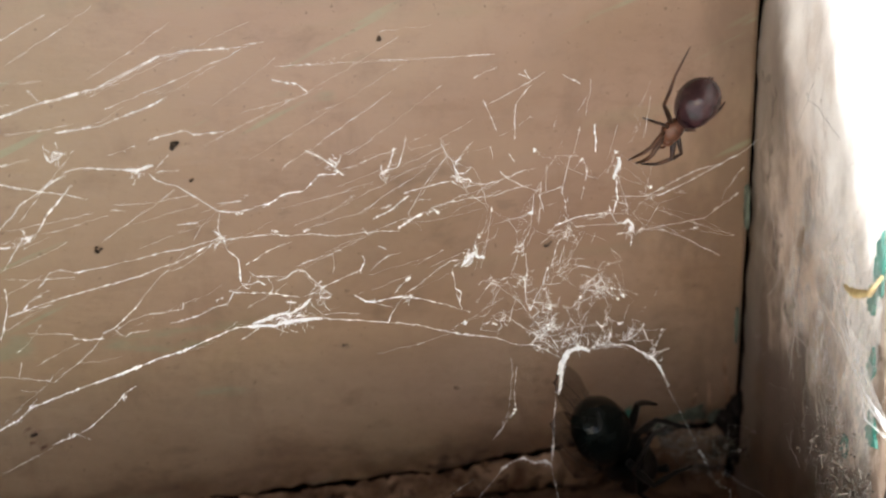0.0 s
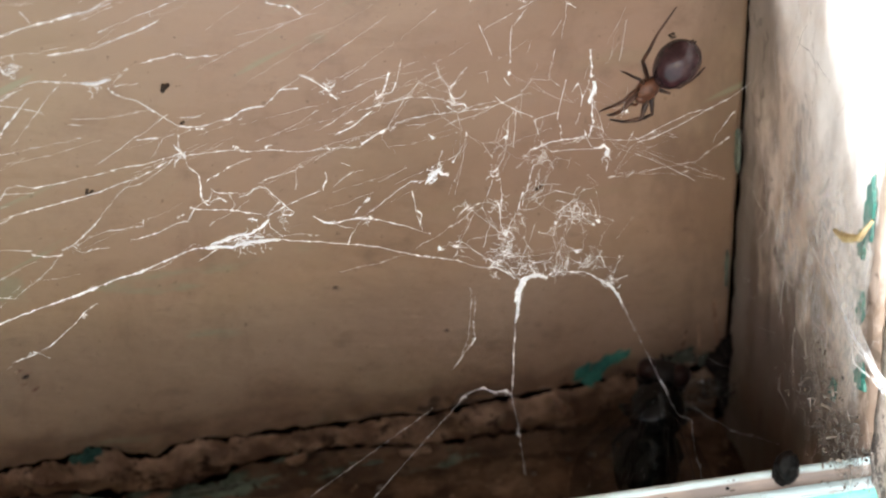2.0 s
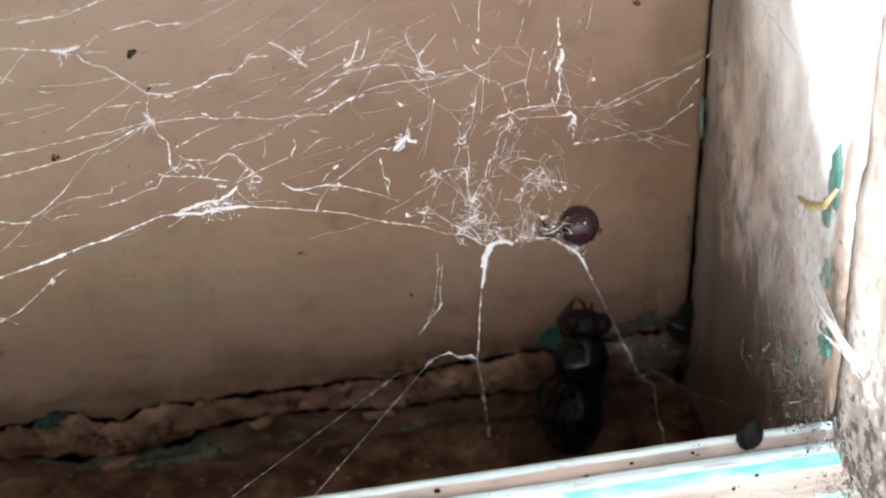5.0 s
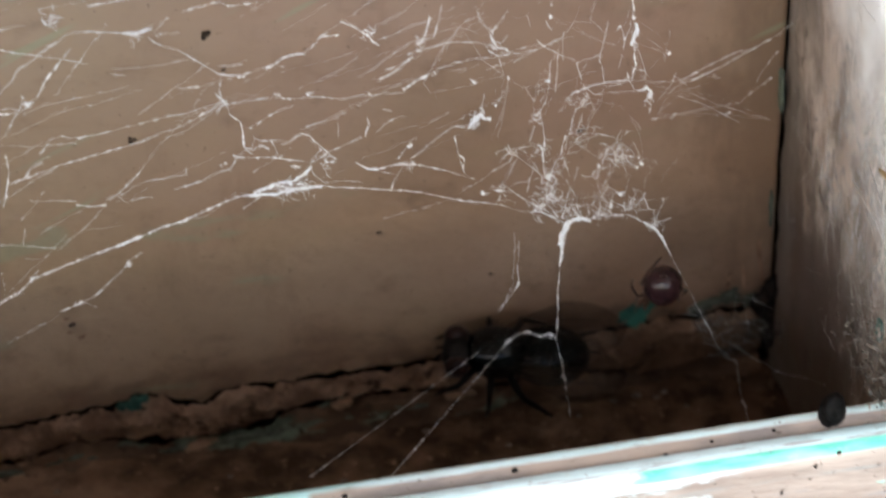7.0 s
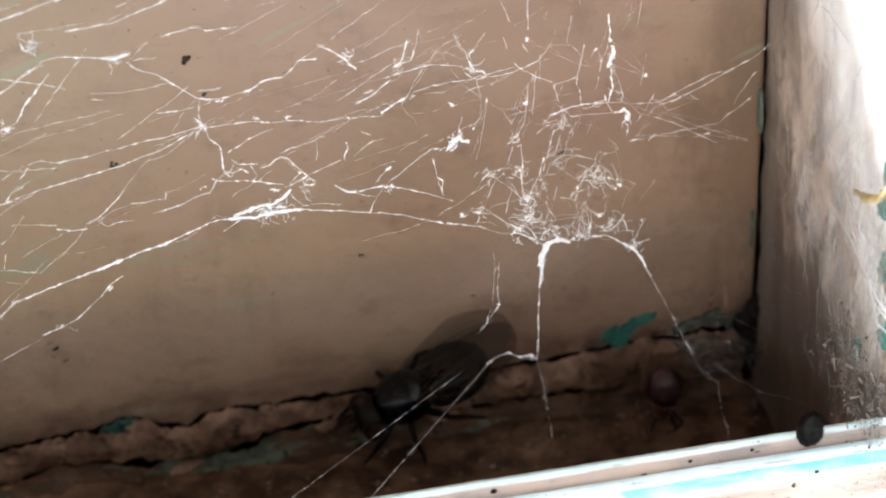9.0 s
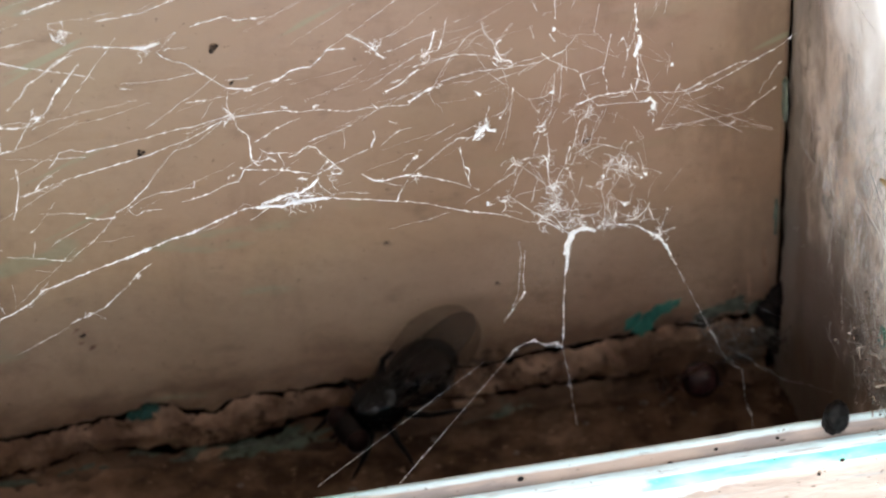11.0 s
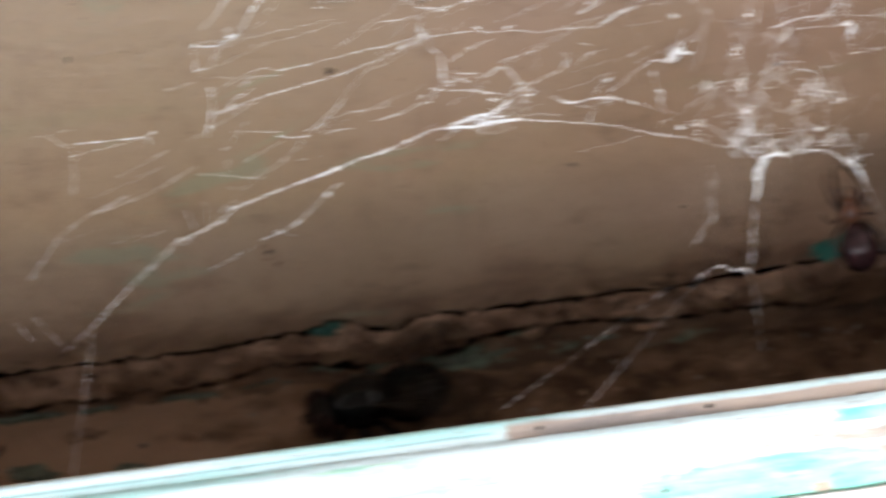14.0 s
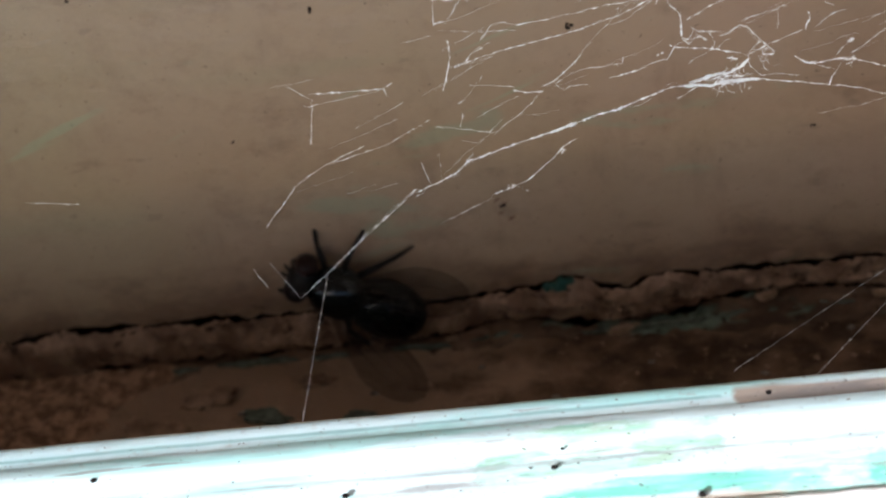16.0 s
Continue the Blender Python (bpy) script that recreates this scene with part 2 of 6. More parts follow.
def ledge_paint():
    n = Nodes("peeling_ledge_paint")
    drag = n.calc("SUBTRACT", n.noise(0.45, 8, (0.16, 1, 1), rough=0.62), 0.5)
    chew = n.calc("SUBTRACT", n.noise(0.4, 7, shift=6.0, rough=0.65), 0.5)
    x0, y0 = n.axis(0), n.axis(1)
    x = n.calc("ADD", x0, n.calc("MULTIPLY", chew, 13.0))
    y = n.calc("ADD", y0, n.calc("MULTIPLY", drag, 1.7))

    def patch(cx, cy, rx, ry, soft=0.1, p=2.2):
        ax = n.calc("ABSOLUTE", n.calc("DIVIDE", n.calc("SUBTRACT", x, cx), rx))
        ay = n.calc("ABSOLUTE", n.calc("DIVIDE", n.calc("SUBTRACT", y, cy), ry))
        return n.step(n.calc("POWER", n.calc("ADD", n.calc("POWER", ax, p), n.calc("POWER", ay, p)), 1 / p), 1 + soft, 1 - soft)

    def worn(mask, shift, lo=0.40, hi=0.52, scale=0.7):
        return n.calc("MULTIPLY", mask, n.step(n.noise(scale, 7, (0.3, 1, 1), shift=shift, rough=0.65), lo, hi))

    white = n.mix(n.step(n.noise(0.5, 5, (0.12, 1, 1)), 0.4, 0.75), (0.69, 0.83, 0.86), (0.56, 0.74, 0.77))
    wood = n.mix(n.step(n.noise(0.5, 7, (0.2, 1, 1)), 0.35, 0.7), (0.45, 0.38, 0.325), (0.32, 0.26, 0.22))
    green = n.mix(n.step(n.noise(0.6, 6, (0.3, 1, 1)), 0.35, 0.65), (0.20, 0.60, 0.49), (0.40, 0.76, 0.66))
    olive = n.mix(n.step(n.noise(0.5, 6, (0.3, 1, 1), shift=27.0), 0.4, 0.6), (0.28, 0.53, 0.43), (0.44, 0.60, 0.48))
    # pale turquoise breath over the white where it has rubbed thin
    col = n.mix(n.calc("MULTIPLY", n.step(n.noise(0.3, 7, (0.1, 1, 1), shift=21.0), 0.52, 0.64), 0.8), white, (0.45, 0.78, 0.76))
    col = n.mix(worn(patch(-51.5, -35.4, 8.6, 2.1), 14.0, 0.36, 0.54), col, olive)
    col = n.mix(worn(patch(-54.0, -37.0, 5.0, 0.9), 15.0), col, (0.52, 0.74, 0.70))
    col = n.mix(worn(patch(-46.0, -39.2, 7.5, 0.8), 16.0, 0.38, 0.5), col, green)
    col = n.mix(worn(patch(-36.0, -39.9, 7.0, 1.3), 17.0, 0.42, 0.54), col, green)
    col = n.mix(worn(patch(-25.0, -39.3, 9.0, 2.5), 18.0, 0.34, 0.44), col, green)
    col = n.mix(worn(patch(-43.5, -41.0, 5.0, 0.7), 19.0, 0.40, 0.5), col, (0.62, 0.54, 0.46))
    # bare wood towards the jamb, with rests of turquoise on it
    bare = patch(0.0, -38.5, 18.0, 3.7, 0.06, 7.0)
    col = n.mix(bare, col, wood)
    col = n.mix(worn(patch(-21.0, -36.1, 6.0, 0.6), 20.0, 0.36, 0.48), col, wood)
    col = n.mix(worn(patch(-15.5, -40.2, 4.5, 1.3), 22.0, 0.44, 0.52), col, n.mix(0.35, green, wood))
    col = n.mix(worn(patch(-4.0, -37.5, 3.0, 0.9), 23.0, 0.54, 0.6), col, green)
    col = n.mix(patch(-23.6, -40.4, 1.2, 0.45, 0.2), col, (0.46, 0.34, 0.26))
    yy = n.calc("ADD", y0, n.calc("MULTIPLY", drag, 0.7))
    # turquoise line beside the white band, and the bare strip behind it
    line = n.calc("MULTIPLY", n.step(n.calc("ABSOLUTE", n.calc("ADD", yy, 34.35)), 0.62, 0.42), n.step(x, -23.0, -19.0))
    col = n.mix(line, col, n.mix(n.step(n.noise(0.6, 6, (0.3, 1, 1), shift=63.0), 0.35, 0.65), (0.10, 0.44, 0.34), (0.28, 0.66, 0.55)))
    strip = n.calc("MULTIPLY", n.calc("MULTIPLY", n.step(yy, -32.65, -32.45), n.step(yy, -31.2, -31.4)), n.step(n.calc("ADD", x0, n.calc("MULTIPLY", chew, 3.0)), -42.2, -41.6))
    dusk = n.mix(n.step(n.noise(0.35, 6, (0.3, 1, 1), shift=38.0), 0.4, 0.6), (0.24, 0.205, 0.19), (0.40, 0.32, 0.265))
    col = n.mix(strip, col, dusk)
    # grey joints in the paint along the board
    groove = n.calc("MULTIPLY", n.step(n.calc("ABSOLUTE", n.calc("ADD", yy, 31.75)), 0.2, 0.06), n.step(x, -41.0, -43.0))
    col = n.mix(n.calc("MULTIPLY", groove, 0.75), col, (0.26, 0.47, 0.46))
    seam = n.calc("MULTIPLY", n.step(n.calc("ABSOLUTE", n.calc("ADD", y, 36.3)), 0.28, 0.08), n.step(n.noise(0.2, 4, (0.3, 1, 1), shift=31.0), 0.40, 0.52))
    col = n.mix(n.calc("MULTIPLY", seam, 0.7), col, (0.34, 0.37, 0.37))
    scar = n.step(n.noise(0.9, 7, (0.07, 1, 1), shift=7.0, rough=0.7), 0.60, 0.63)
    col = n.mix(n.calc("MULTIPLY", scar, 0.75), col, (0.33, 0.31, 0.30))
    col = n.mix(n.calc("MULTIPLY", n.step(n.noise(1.1, 7, (0.5, 1, 1), shift=3.0, rough=0.75), 0.54, 0.68), 0.4), col, (0.42, 0.38, 0.34))
    col = n.mix(n.step(n.noise(1.5, 3, shift=13.0), 0.73, 0.76), col, (0.06, 0.045, 0.04))
    col = n.mix(n.step(n.noise(3.2, 3, (0.6, 1, 1), shift=43.0), 0.68, 0.71), col, (0.10, 0.08, 0.065))
    return n.out(col, 0.5, n.noise(0.6, 8, (0.25, 1, 1), rough=0.6), 0.6, 0.35)


def sill_paint():
    n = Nodes("green_sill_paint")
    col = n.mix(n.step(n.noise(0.2, 5, (0.4, 1, 1)), 0.35, 0.65), (0.05, 0.22, 0.13), (0.16, 0.34, 0.24))
    col = n.mix(n.step(n.noise(0.3, 5, shift=4.0), 0.58, 0.66), col, (0.30, 0.20, 0.13))
    return n.out(col, 0.6, n.noise(0.5, 6), 0.6, 0.3)


def silk():
    n = Nodes("pale_spider_silk", rough=0.35, spec=1.0)
    n.b.inputs["Sheen Weight"].default_value, n.b.inputs["Sheen Roughness"].default_value = 1.0, 0.5
    return n.out(n.mix(n.step(n.noise(0.5, 2), 0.3, 0.7), (0.93, 0.96, 1.0), (0.98, 0.99, 1.0)), 0.3)


def plain(name, a, b, rough, scale=1.5, spec=0.3, metal=0.0):
    n = Nodes(name, rough, metal, spec)
    return n.out(n.mix(n.step(n.noise(scale, 4), 0.35, 0.65), a, b), rough, n.noise(scale * 2, 5), 0.3, 0.08)


def wing_film():
    n = Nodes("smoky_wing_film", rough=0.3, spec=0.06)
    n.b.inputs["Alpha"].default_value = 0.4
    return n.out(n.mix(n.step(n.noise(0.7, 3, (1, 1.6, 1)), 0.35, 0.7), (0.012, 0.008, 0.006), (0.035, 0.026, 0.02)), 0.3)


def dust_film(name, lo, hi, most, colour, fade=False):
    n = Nodes(name, rough=0.9)
    a = n.calc("MULTIPLY", n.step(n.noise(0.28, 7, (1, 1, 0.5), rough=0.7), lo, hi), n.step(n.noise(1.6, 6, (1, 1, 0.4), shift=7.0, rough=0.7), 0.3, 0.75))
    if fade:
        # the film thins out towards its torn edges
        a = n.calc("MULTIPLY", a, n.calc("MULTIPLY", n.calc("MULTIPLY", n.step(n.axis(2), 18.0, 27.0), n.step(n.axis(2), 43.0, 33.0)), n.step(n.axis(1), -10.0, -17.0)))
    n.put(n.b.inputs["Alpha"], n.calc("MULTIPLY", a, most))
    return n.out(colour, 0.9)


TAN, PUTTY, GRIME, GAP, TURQ, LIP = tan_paint(), putty(), grime(), gap_shade(), turquoise(), lip_paint()
JAMB, PLANK, LEDGE, SILL, SILK = jamb_paint(), plank_paint(), ledge_paint(), sill_paint(), silk()
TURQ_DULL = plain("dull_green_old_paint", (0.065, 0.075, 0.058), (0.115, 0.135, 0.105), 0.8)
CORNER_SILK = plain("dark_dusty_silk", (0.13, 0.125, 0.115), (0.29, 0.285, 0.27), 0.8)
TURQ_DARK = plain("dark_green_paint_crumbs", (0.012, 0.05, 0.04), (0.03, 0.10, 0.08), 0.6)
BLOCKER = plain("blocker_brown", (0.20, 0.15, 0.11), (0.34, 0.27, 0.21), 0.7, 0.05)
FLAKE = plain("splintered_old_paint", (0.14, 0.11, 0.09), (0.42, 0.38, 0.34), 0.8, 0.7)
CRUMB = plain("wood_crumbs", (0.05, 0.04, 0.034), (0.22, 0.18, 0.15), 0.85)
HEAP = plain("crumbled_red_putty", (0.12, 0.066, 0.042), (0.33, 0.2, 0.13), 0.85, 0.9, 0.12)
GROUND = plain("bounce_ground", (0.74, 0.69, 0.64), (0.84, 0.79, 0.74), 0.9, 0.0005)
GREYPAINT = plain("shade_grey_paint", (0.20, 0.195, 0.20), (0.23, 0.225, 0.23), 0.6, 0.12)
BEADPAINT = plain("worn_white_edge_paint", (0.62, 0.58, 0.54), (0.86, 0.85, 0.83), 0.5, 0.3)
FILM = dust_film("dusty_silk_film", 0.30, 0.66, 0.9, (0.70, 0.67, 0.65), True)
CORNER_FILM = dust_film("torn_dust_film", 0.40, 0.62, 0.6, (0.20, 0.21, 0.19))
DUSTY_SILK = plain("dusty_grey_silk", (0.34, 0.32, 0.30), (0.60, 0.58, 0.56), 0.8)
FLYSPECK = plain("brown_fly_speck", (0.025, 0.017, 0.012), (0.06, 0.042, 0.03), 0.7, spec=0.12)
SPECK = plain("black_speck", (0.006, 0.005, 0.005), (0.02, 0.016, 0.014), 0.75, spec=0.12)
FLY_BLACK = plain("blue_black_chitin", (0.001, 0.0014, 0.0016), (0.002, 0.003, 0.0034), 0.05, spec=0.2)
FLY_BELLY = plain("dark_green_chitin", (0.0012, 0.002, 0.0017), (0.003, 0.0042, 0.004), 0.1, spec=0.1)
FLY_LEG = plain("black_leg_chitin", (0.005, 0.0045, 0.004), (0.011, 0.009, 0.008), 0.5, spec=0.1)
FLY_EYE = plain("dark_red_eye", (0.008, 0.0035, 0.003), (0.014, 0.006, 0.005), 0.4, spec=0.12)
WING = wing_film()
SPIDER_AB = plain("glossy_purple_brown_abdomen", (0.021, 0.009, 0.011), (0.042, 0.019, 0.021), 0.14, 0.9, 0.35)
SPIDER_TH = plain("red_brown_carapace", (0.05, 0.02, 0.011), (0.11, 0.045, 0.024), 0.3)
SPIDER_LEG = plain("brown_banded_leg", (0.018, 0.009, 0.006), (0.075, 0.036, 0.021), 0.35, 0.8)
PEBBLE = plain("black_dried_dropping", (0.003, 0.0027, 0.0027), (0.009, 0.008, 0.008), 0.45, 2.5, 0.08)
STRAW = plain("dry_straw", (0.42, 0.30, 0.13), (0.62, 0.50, 0.26), 0.6)


# ---- mesh helpers ----
def part(name, bm, material, parent=None, label="", smooth=True):
    me = bpy.data.meshes.new(name)
    bm.to_mesh(me)
    bm.free()
    me.materials.append(material)
    if smooth:
        me.shade_smooth()
    ob = new(name, me)
    ob.parent = parent
    if label:
        ob["label"] = label
    return ob


def thing(name, label, category, at=(0, 0, 0), group="", kind=""):
    ob = new(name)
    ob.empty_display_size = 0.002
    ob.location = mm(*at)
    return tagged(ob, label, category, group, kind)


def sheet(nu, nv, place):
    """A grid of quads; place(u, v) in 0..1 gives millimetres."""
    bm = bmesh.new()
    rows = [[bm.verts.new(mm(*place(i / nu, j / nv))) for j in range(nv + 1)] for i in range(nu + 1)]
    for i in range(nu):
        for j in range(nv):
            bm.faces.new((rows[i][j], rows[i + 1][j], rows[i + 1][j + 1], rows[i][j + 1]))
    return bm


def fbm(x, y=0.0, z=0.0, scale=1.0, octaves=4):
    return noise.fractal((x * scale, y * scale, z * scale), 0.8, 2.1, octaves)


def ball(bm, at, radii, seg=16, ring=10, turn=None):
    m = Matrix.Translation(mm(*at)) @ (turn or Matrix()) @ Matrix.Diagonal((*mm(*radii), 1))
    bmesh.ops.create_uvsphere(bm, u_segments=seg, v_segments=ring, radius=1, matrix=m)
    return bm


def tube(bm, pts, radii, sides=5):
    """A tapering tube along points in millimetres."""
    pts = [Vector(p) for p in pts]
    rings = []
    for i, p in enumerate(pts):
        way = (pts[min(i + 1, len(pts) - 1)] - pts[max(i - 1, 0)]).normalized()
        side = way.cross(Vector((0.21, 0.43, 0.88))).normalized()
        up = way.cross(side)
        r = radii[i] if isinstance(radii, (list, tuple)) else radii
        rings.append([bm.verts.new((p + r * (math.cos(a) * side + math.sin(a) * up)) * MM)
                      for a in (2 * math.pi * k / sides for k in range(sides))])
    for a, b in zip(rings, rings[1:]):
        for k in range(sides):
            bm.faces.new((a[k], a[(k + 1) % sides], b[(k + 1) % sides], b[k]))
    bm.faces.new(rings[0][::-1])
    bm.faces.new(rings[-1])
    return bm


def prism(bm, profile, x0, x1, steps, wobble=0.0):
    """A closed profile of (y, z) drawn out along x."""
    rings = []
    for i in range(steps + 1):
        x = x0 + (x1 - x0) * i / steps
        rings.append([bm.verts.new(mm(x, y + wobble * fbm(x, y, z, 0.25), z + wobble * fbm(x, z, y + 9, 0.25))) for y, z in profile])
    n = len(profile)
    for a, b in zip(rings, rings[1:]):
        for k in range(n):
            bm.faces.new((a[k], b[k], b[(k + 1) % n], a[(k + 1) % n]))
    bm.faces.new(rings[0])
    bm.faces.new(rings[-1][::-1])
    bmesh.ops.recalc_face_normals(bm, faces=bm.faces)
    return bm


def slab(bm, lo, hi):
    m = Matrix.Translation(mm(*((a + b) / 2 for a, b in zip(lo, hi)))) @ Matrix.Diagonal((*mm(*(b - a for a, b in zip(lo, hi))), 1))
    bmesh.ops.create_cube(bm, size=1, matrix=m)
    return bm


# ---- the window corner ----
def bent_line(knots, x):
    """Height at x of a line that bends at a few knots."""
    for (xa, za), (xb, zb) in zip(knots, knots[1:]):
        if x <= xb:
            k = max(0.0, (x - xa) / (xb - xa))
            return za + (zb - za) * k
    return knots[-1][1]


def crack_height(x):
    """Height of the ragged lower edge of the painted panel: it sags and jumps where the paint has let go."""
    knots = [(-150, 4.5), (-101, 4.0), (-95, 4.8), (-79, 4.3), (-63, 4.0), (-58, 4.6), (-53.2, 5.5), (-51.7, 4.8), (-48.4, 3.5), (-46.4, 4.7), (-35, 4.6), (-24, 4.4), (-18, 5.0), (0, 5.6)]
    return bent_line(knots, x) + 0.16 * fbm(x, 1.3, 0, 0.3) + 0.3 * fbm(x, 7.1, 0, 0.8)


def gap_height(x):
    """Height of the second, lower crack."""
    knots = [(-150, -0.5), (-99, -0.6), (-94, 0.1), (-63, 0.3), (-59, 1.2), (-52, 0.3), (-47, -0.1), (-44.3, 0.3), (-42, 1.3), (-38, 2.0), (-33, 1.9), (-26.5, 1.1), (-15, 0.7), (0, 0.6)]
    return bent_line(knots, x) + 0.14 * fbm(x, 4.4, 0, 0.25) + 0.3 * fbm(x, 9.1, 0, 0.7)


def build_panel():
    def place(u, v):
        x = -150 + 149.85 * u
        z0 = crack_height(x)
        w = v * v if v < 0.5 else 0.25 + (v - 0.5) * 1.5
        z = z0 + (150 - z0) * w
        lip = max(0.0, 1 - (z - z0) / 2.2)
        return x, -0.9 - 0.12 * fbm(x, z, 0, 0.05) - lip * (0.35 * fbm(x, z, 3, 0.7) - 0.25), z

    bm = sheet(420, 80, place)
    back = bmesh.ops.extrude_face_region(bm, geom=bm.faces[:])
    for v in [g for g in back["geom"] if isinstance(g, bmesh.types.BMVert)]:
        v.co.y += 0.9 * MM
    bmesh.ops.recalc_face_normals(bm, faces=bm.faces)
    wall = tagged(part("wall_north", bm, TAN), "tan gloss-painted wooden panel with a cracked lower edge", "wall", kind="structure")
    part("gap_shade_board", slab(bmesh.new(), (-151, 1.0, -8), (4, 6, 150)), GAP, wall, "black board painting the shade behind the cracked paint")
    return wall


def build_putty(wall):
    def place(u, v):
        x = -150 + 149.3 * u
        top, low = crack_height(x) - 0.18 - 0.7 * max(0, fbm(x, 2.2, 0, 0.35)) - 0.3 * abs(fbm(x, 3.3, 0, 1.4)), gap_height(x)
        a = math.pi * v
        z = low + (top - low) * (1 - math.cos(a)) / 2
        back = 1.1 * (1 - math.sin(a) ** 0.12) if v < 0.5 else 0.0
        return x, -0.72 - 0.22 * math.sin(a) + back + 0.45 * fbm(x, z * 1.5, 0, 0.35) + 0.3 * fbm(x, z, 4, 1.3), z

    part("putty_strip", sheet(600, 18, place), PUTTY, wall, "crumbling brown putty strip between two cracks")

    def lip(u, v):
        x = -150 + 149.3 * u
        top = gap_height(x) - 0.5 - 0.9 * max(0, fbm(x, 5.2, 0, 0.22)) - 0.15 * abs(fbm(x, 3.9, 0, 1.2))
        z = top + (-1.3 - top) * v
        y = -0.6 - 1.6 * v * v + 0.6 * (1 - min(1.0, v * 8)) + 0.28 * fbm(x, z * 1.5, 7, 0.35) + 0.15 * fbm(x, z, 2, 1.3)
        return x, y, z

    part("lower_lip", sheet(600, 14, lip), LIP, wall, "grimy board below the lower crack, dull green undercoat showing")


def build_floor():
    def place(u, v):
        x = -150 + 152 * u
        y = -0.45 - 30 * v + 0.3 * fbm(x, 3.0, 0, 0.4) * (1 - v)
        return x, y, -0.9 + 0.5 * fbm(x, 6.0, 0, 0.1) * max(0.0, 1 - v * 7) + 0.35 * fbm(x, y, 0, 0.2) + 0.12 * fbm(x, y, 5, 1.1)

    bm = sheet(360, 60, place)
    under = bmesh.ops.extrude_face_region(bm, geom=bm.faces[:])
    for v in [g for g in under["geom"] if isinstance(g, bmesh.types.BMVert)]:
        v.co.z = -8 * MM
    bmesh.ops.recalc_face_normals(bm, faces=bm.faces)
    tagged(part("floor", bm, GRIME), "dark grimy floor of the gutter behind the ledge", "floor", kind="structure")


def build_jamb():
    def place(u, v):
        y = -0.9 - 28.6 * u
        z = -9 + 159 * v
        edge = max(0.0, 1 - u * 18) + max(0.0, (u - 0.96) * 25)
        return 0.0 + 0.4 * fbm(0, y, z * 0.4, 0.22) + 0.15 * fbm(3, y, z, 0.9) + 0.1 * edge, y, z

    bm = sheet(46, 210, place)
    bmesh.ops.reverse_faces(bm, faces=bm.faces)
    back = bmesh.ops.extrude_face_region(bm, geom=bm.faces[:])
    for v in [g for g in back["geom"] if isinstance(g, bmesh.types.BMVert)]:
        v.co.x += 3 * MM
    bmesh.ops.recalc_face_normals(bm, faces=bm.faces)
    jamb = tagged(part("wall_east", bm, JAMB), "weathered window jamb, dirty tan paint turning white with painted-in sunlight, dusty", "wall", kind="structure")
    part("gap_shade_board", slab(bmesh.new(), (3.4, -32, -9), (8, 0.9, 150)), GAP, jamb, "black board painting the shade behind the jamb")

    def place2(u, v):
        y = -30.6 - 34 * u - (0.25 * fbm(8, 0, v * 104, 0.4) if u == 0 else 0)
        z = -22 + 172 * v
        edge = max(0.0, 1 - u * 14)
        return -0.7 + 0.35 * fbm(5, y, z * 0.5, 0.2) + 0.15 * fbm(3, y, z, 0.9) + 0.8 * edge, y, z

    bm = sheet(40, 210, place2)
    back = bmesh.ops.extrude_face_region(bm, geom=bm.faces[:])
    for v in [g for g in back["geom"] if isinstance(g, bmesh.types.BMVert)]:
        v.co.x += 4 * MM
    bmesh.ops.recalc_face_normals(bm, faces=bm.faces)
    part("outer_plank", bm, PLANK, jamb, "chalky white outer plank of the jamb")
    return jamb


def build_ledge():
    prof = [(-30.7, -6), (-30.7, 18.2), (-30.85, 18.55), (-31.2, 18.6), (-31.35, 18.25), (-32.5, 18.1), (-32.7, 18.3), (-34.6, 18.2), (-34.9, 17.95)]
    prof += [(-34.9 - 0.7 * k, 17.95 - 0.02 * k) for k in range(1, 10)]
    prof += [(-41.45, 17.8), (-41.45, -6)]
    ledge = tagged(part("window_ledge", prism(bmesh.new(), prof, -150, 0.3, 500, 0.035), LEDGE), "wooden ledge with peeling white, turquoise and bare paint", "ledge", kind="structure")
    prof = [(-41.5, 17.75), (-42.35, 17.7), (-42.42, 14.2), (-42.2, 13.4), (-41.5, 13.4)]
    # grey puts the shade of this front face into its colour
    part("front_board", prism(bmesh.new(), prof, -150, 0.2, 400, 0.03), GREYPAINT, ledge, "front board of the ledge, greyed for its shaded face")
    prof = [(-41.3, 17.8), (-41.3, 18.12), (-41.6, 18.25), (-42.2, 18.2), (-42.5, 17.95), (-42.5, 17.76), (-42.3, 17.72)]
    part("edge_bead", prism(bmesh.new(), prof, -150, 0.1, 500, 0.07), BEADPAINT, ledge, "worn white front edge of the ledge")
    prof = [(-42.6, 13.6), (-50, 12.8), (-50.4, 12.2), (-50.4, -6), (-42.6, -6)]
    tagged(part("lower_sill", prism(bmesh.new(), prof, -150, 0.3, 160, 0.12), SILL), "lower green-painted sill below the ledge", "sill", kind="structure")
    return ledge


wall = build_panel()
build_putty(wall)
build_floor()


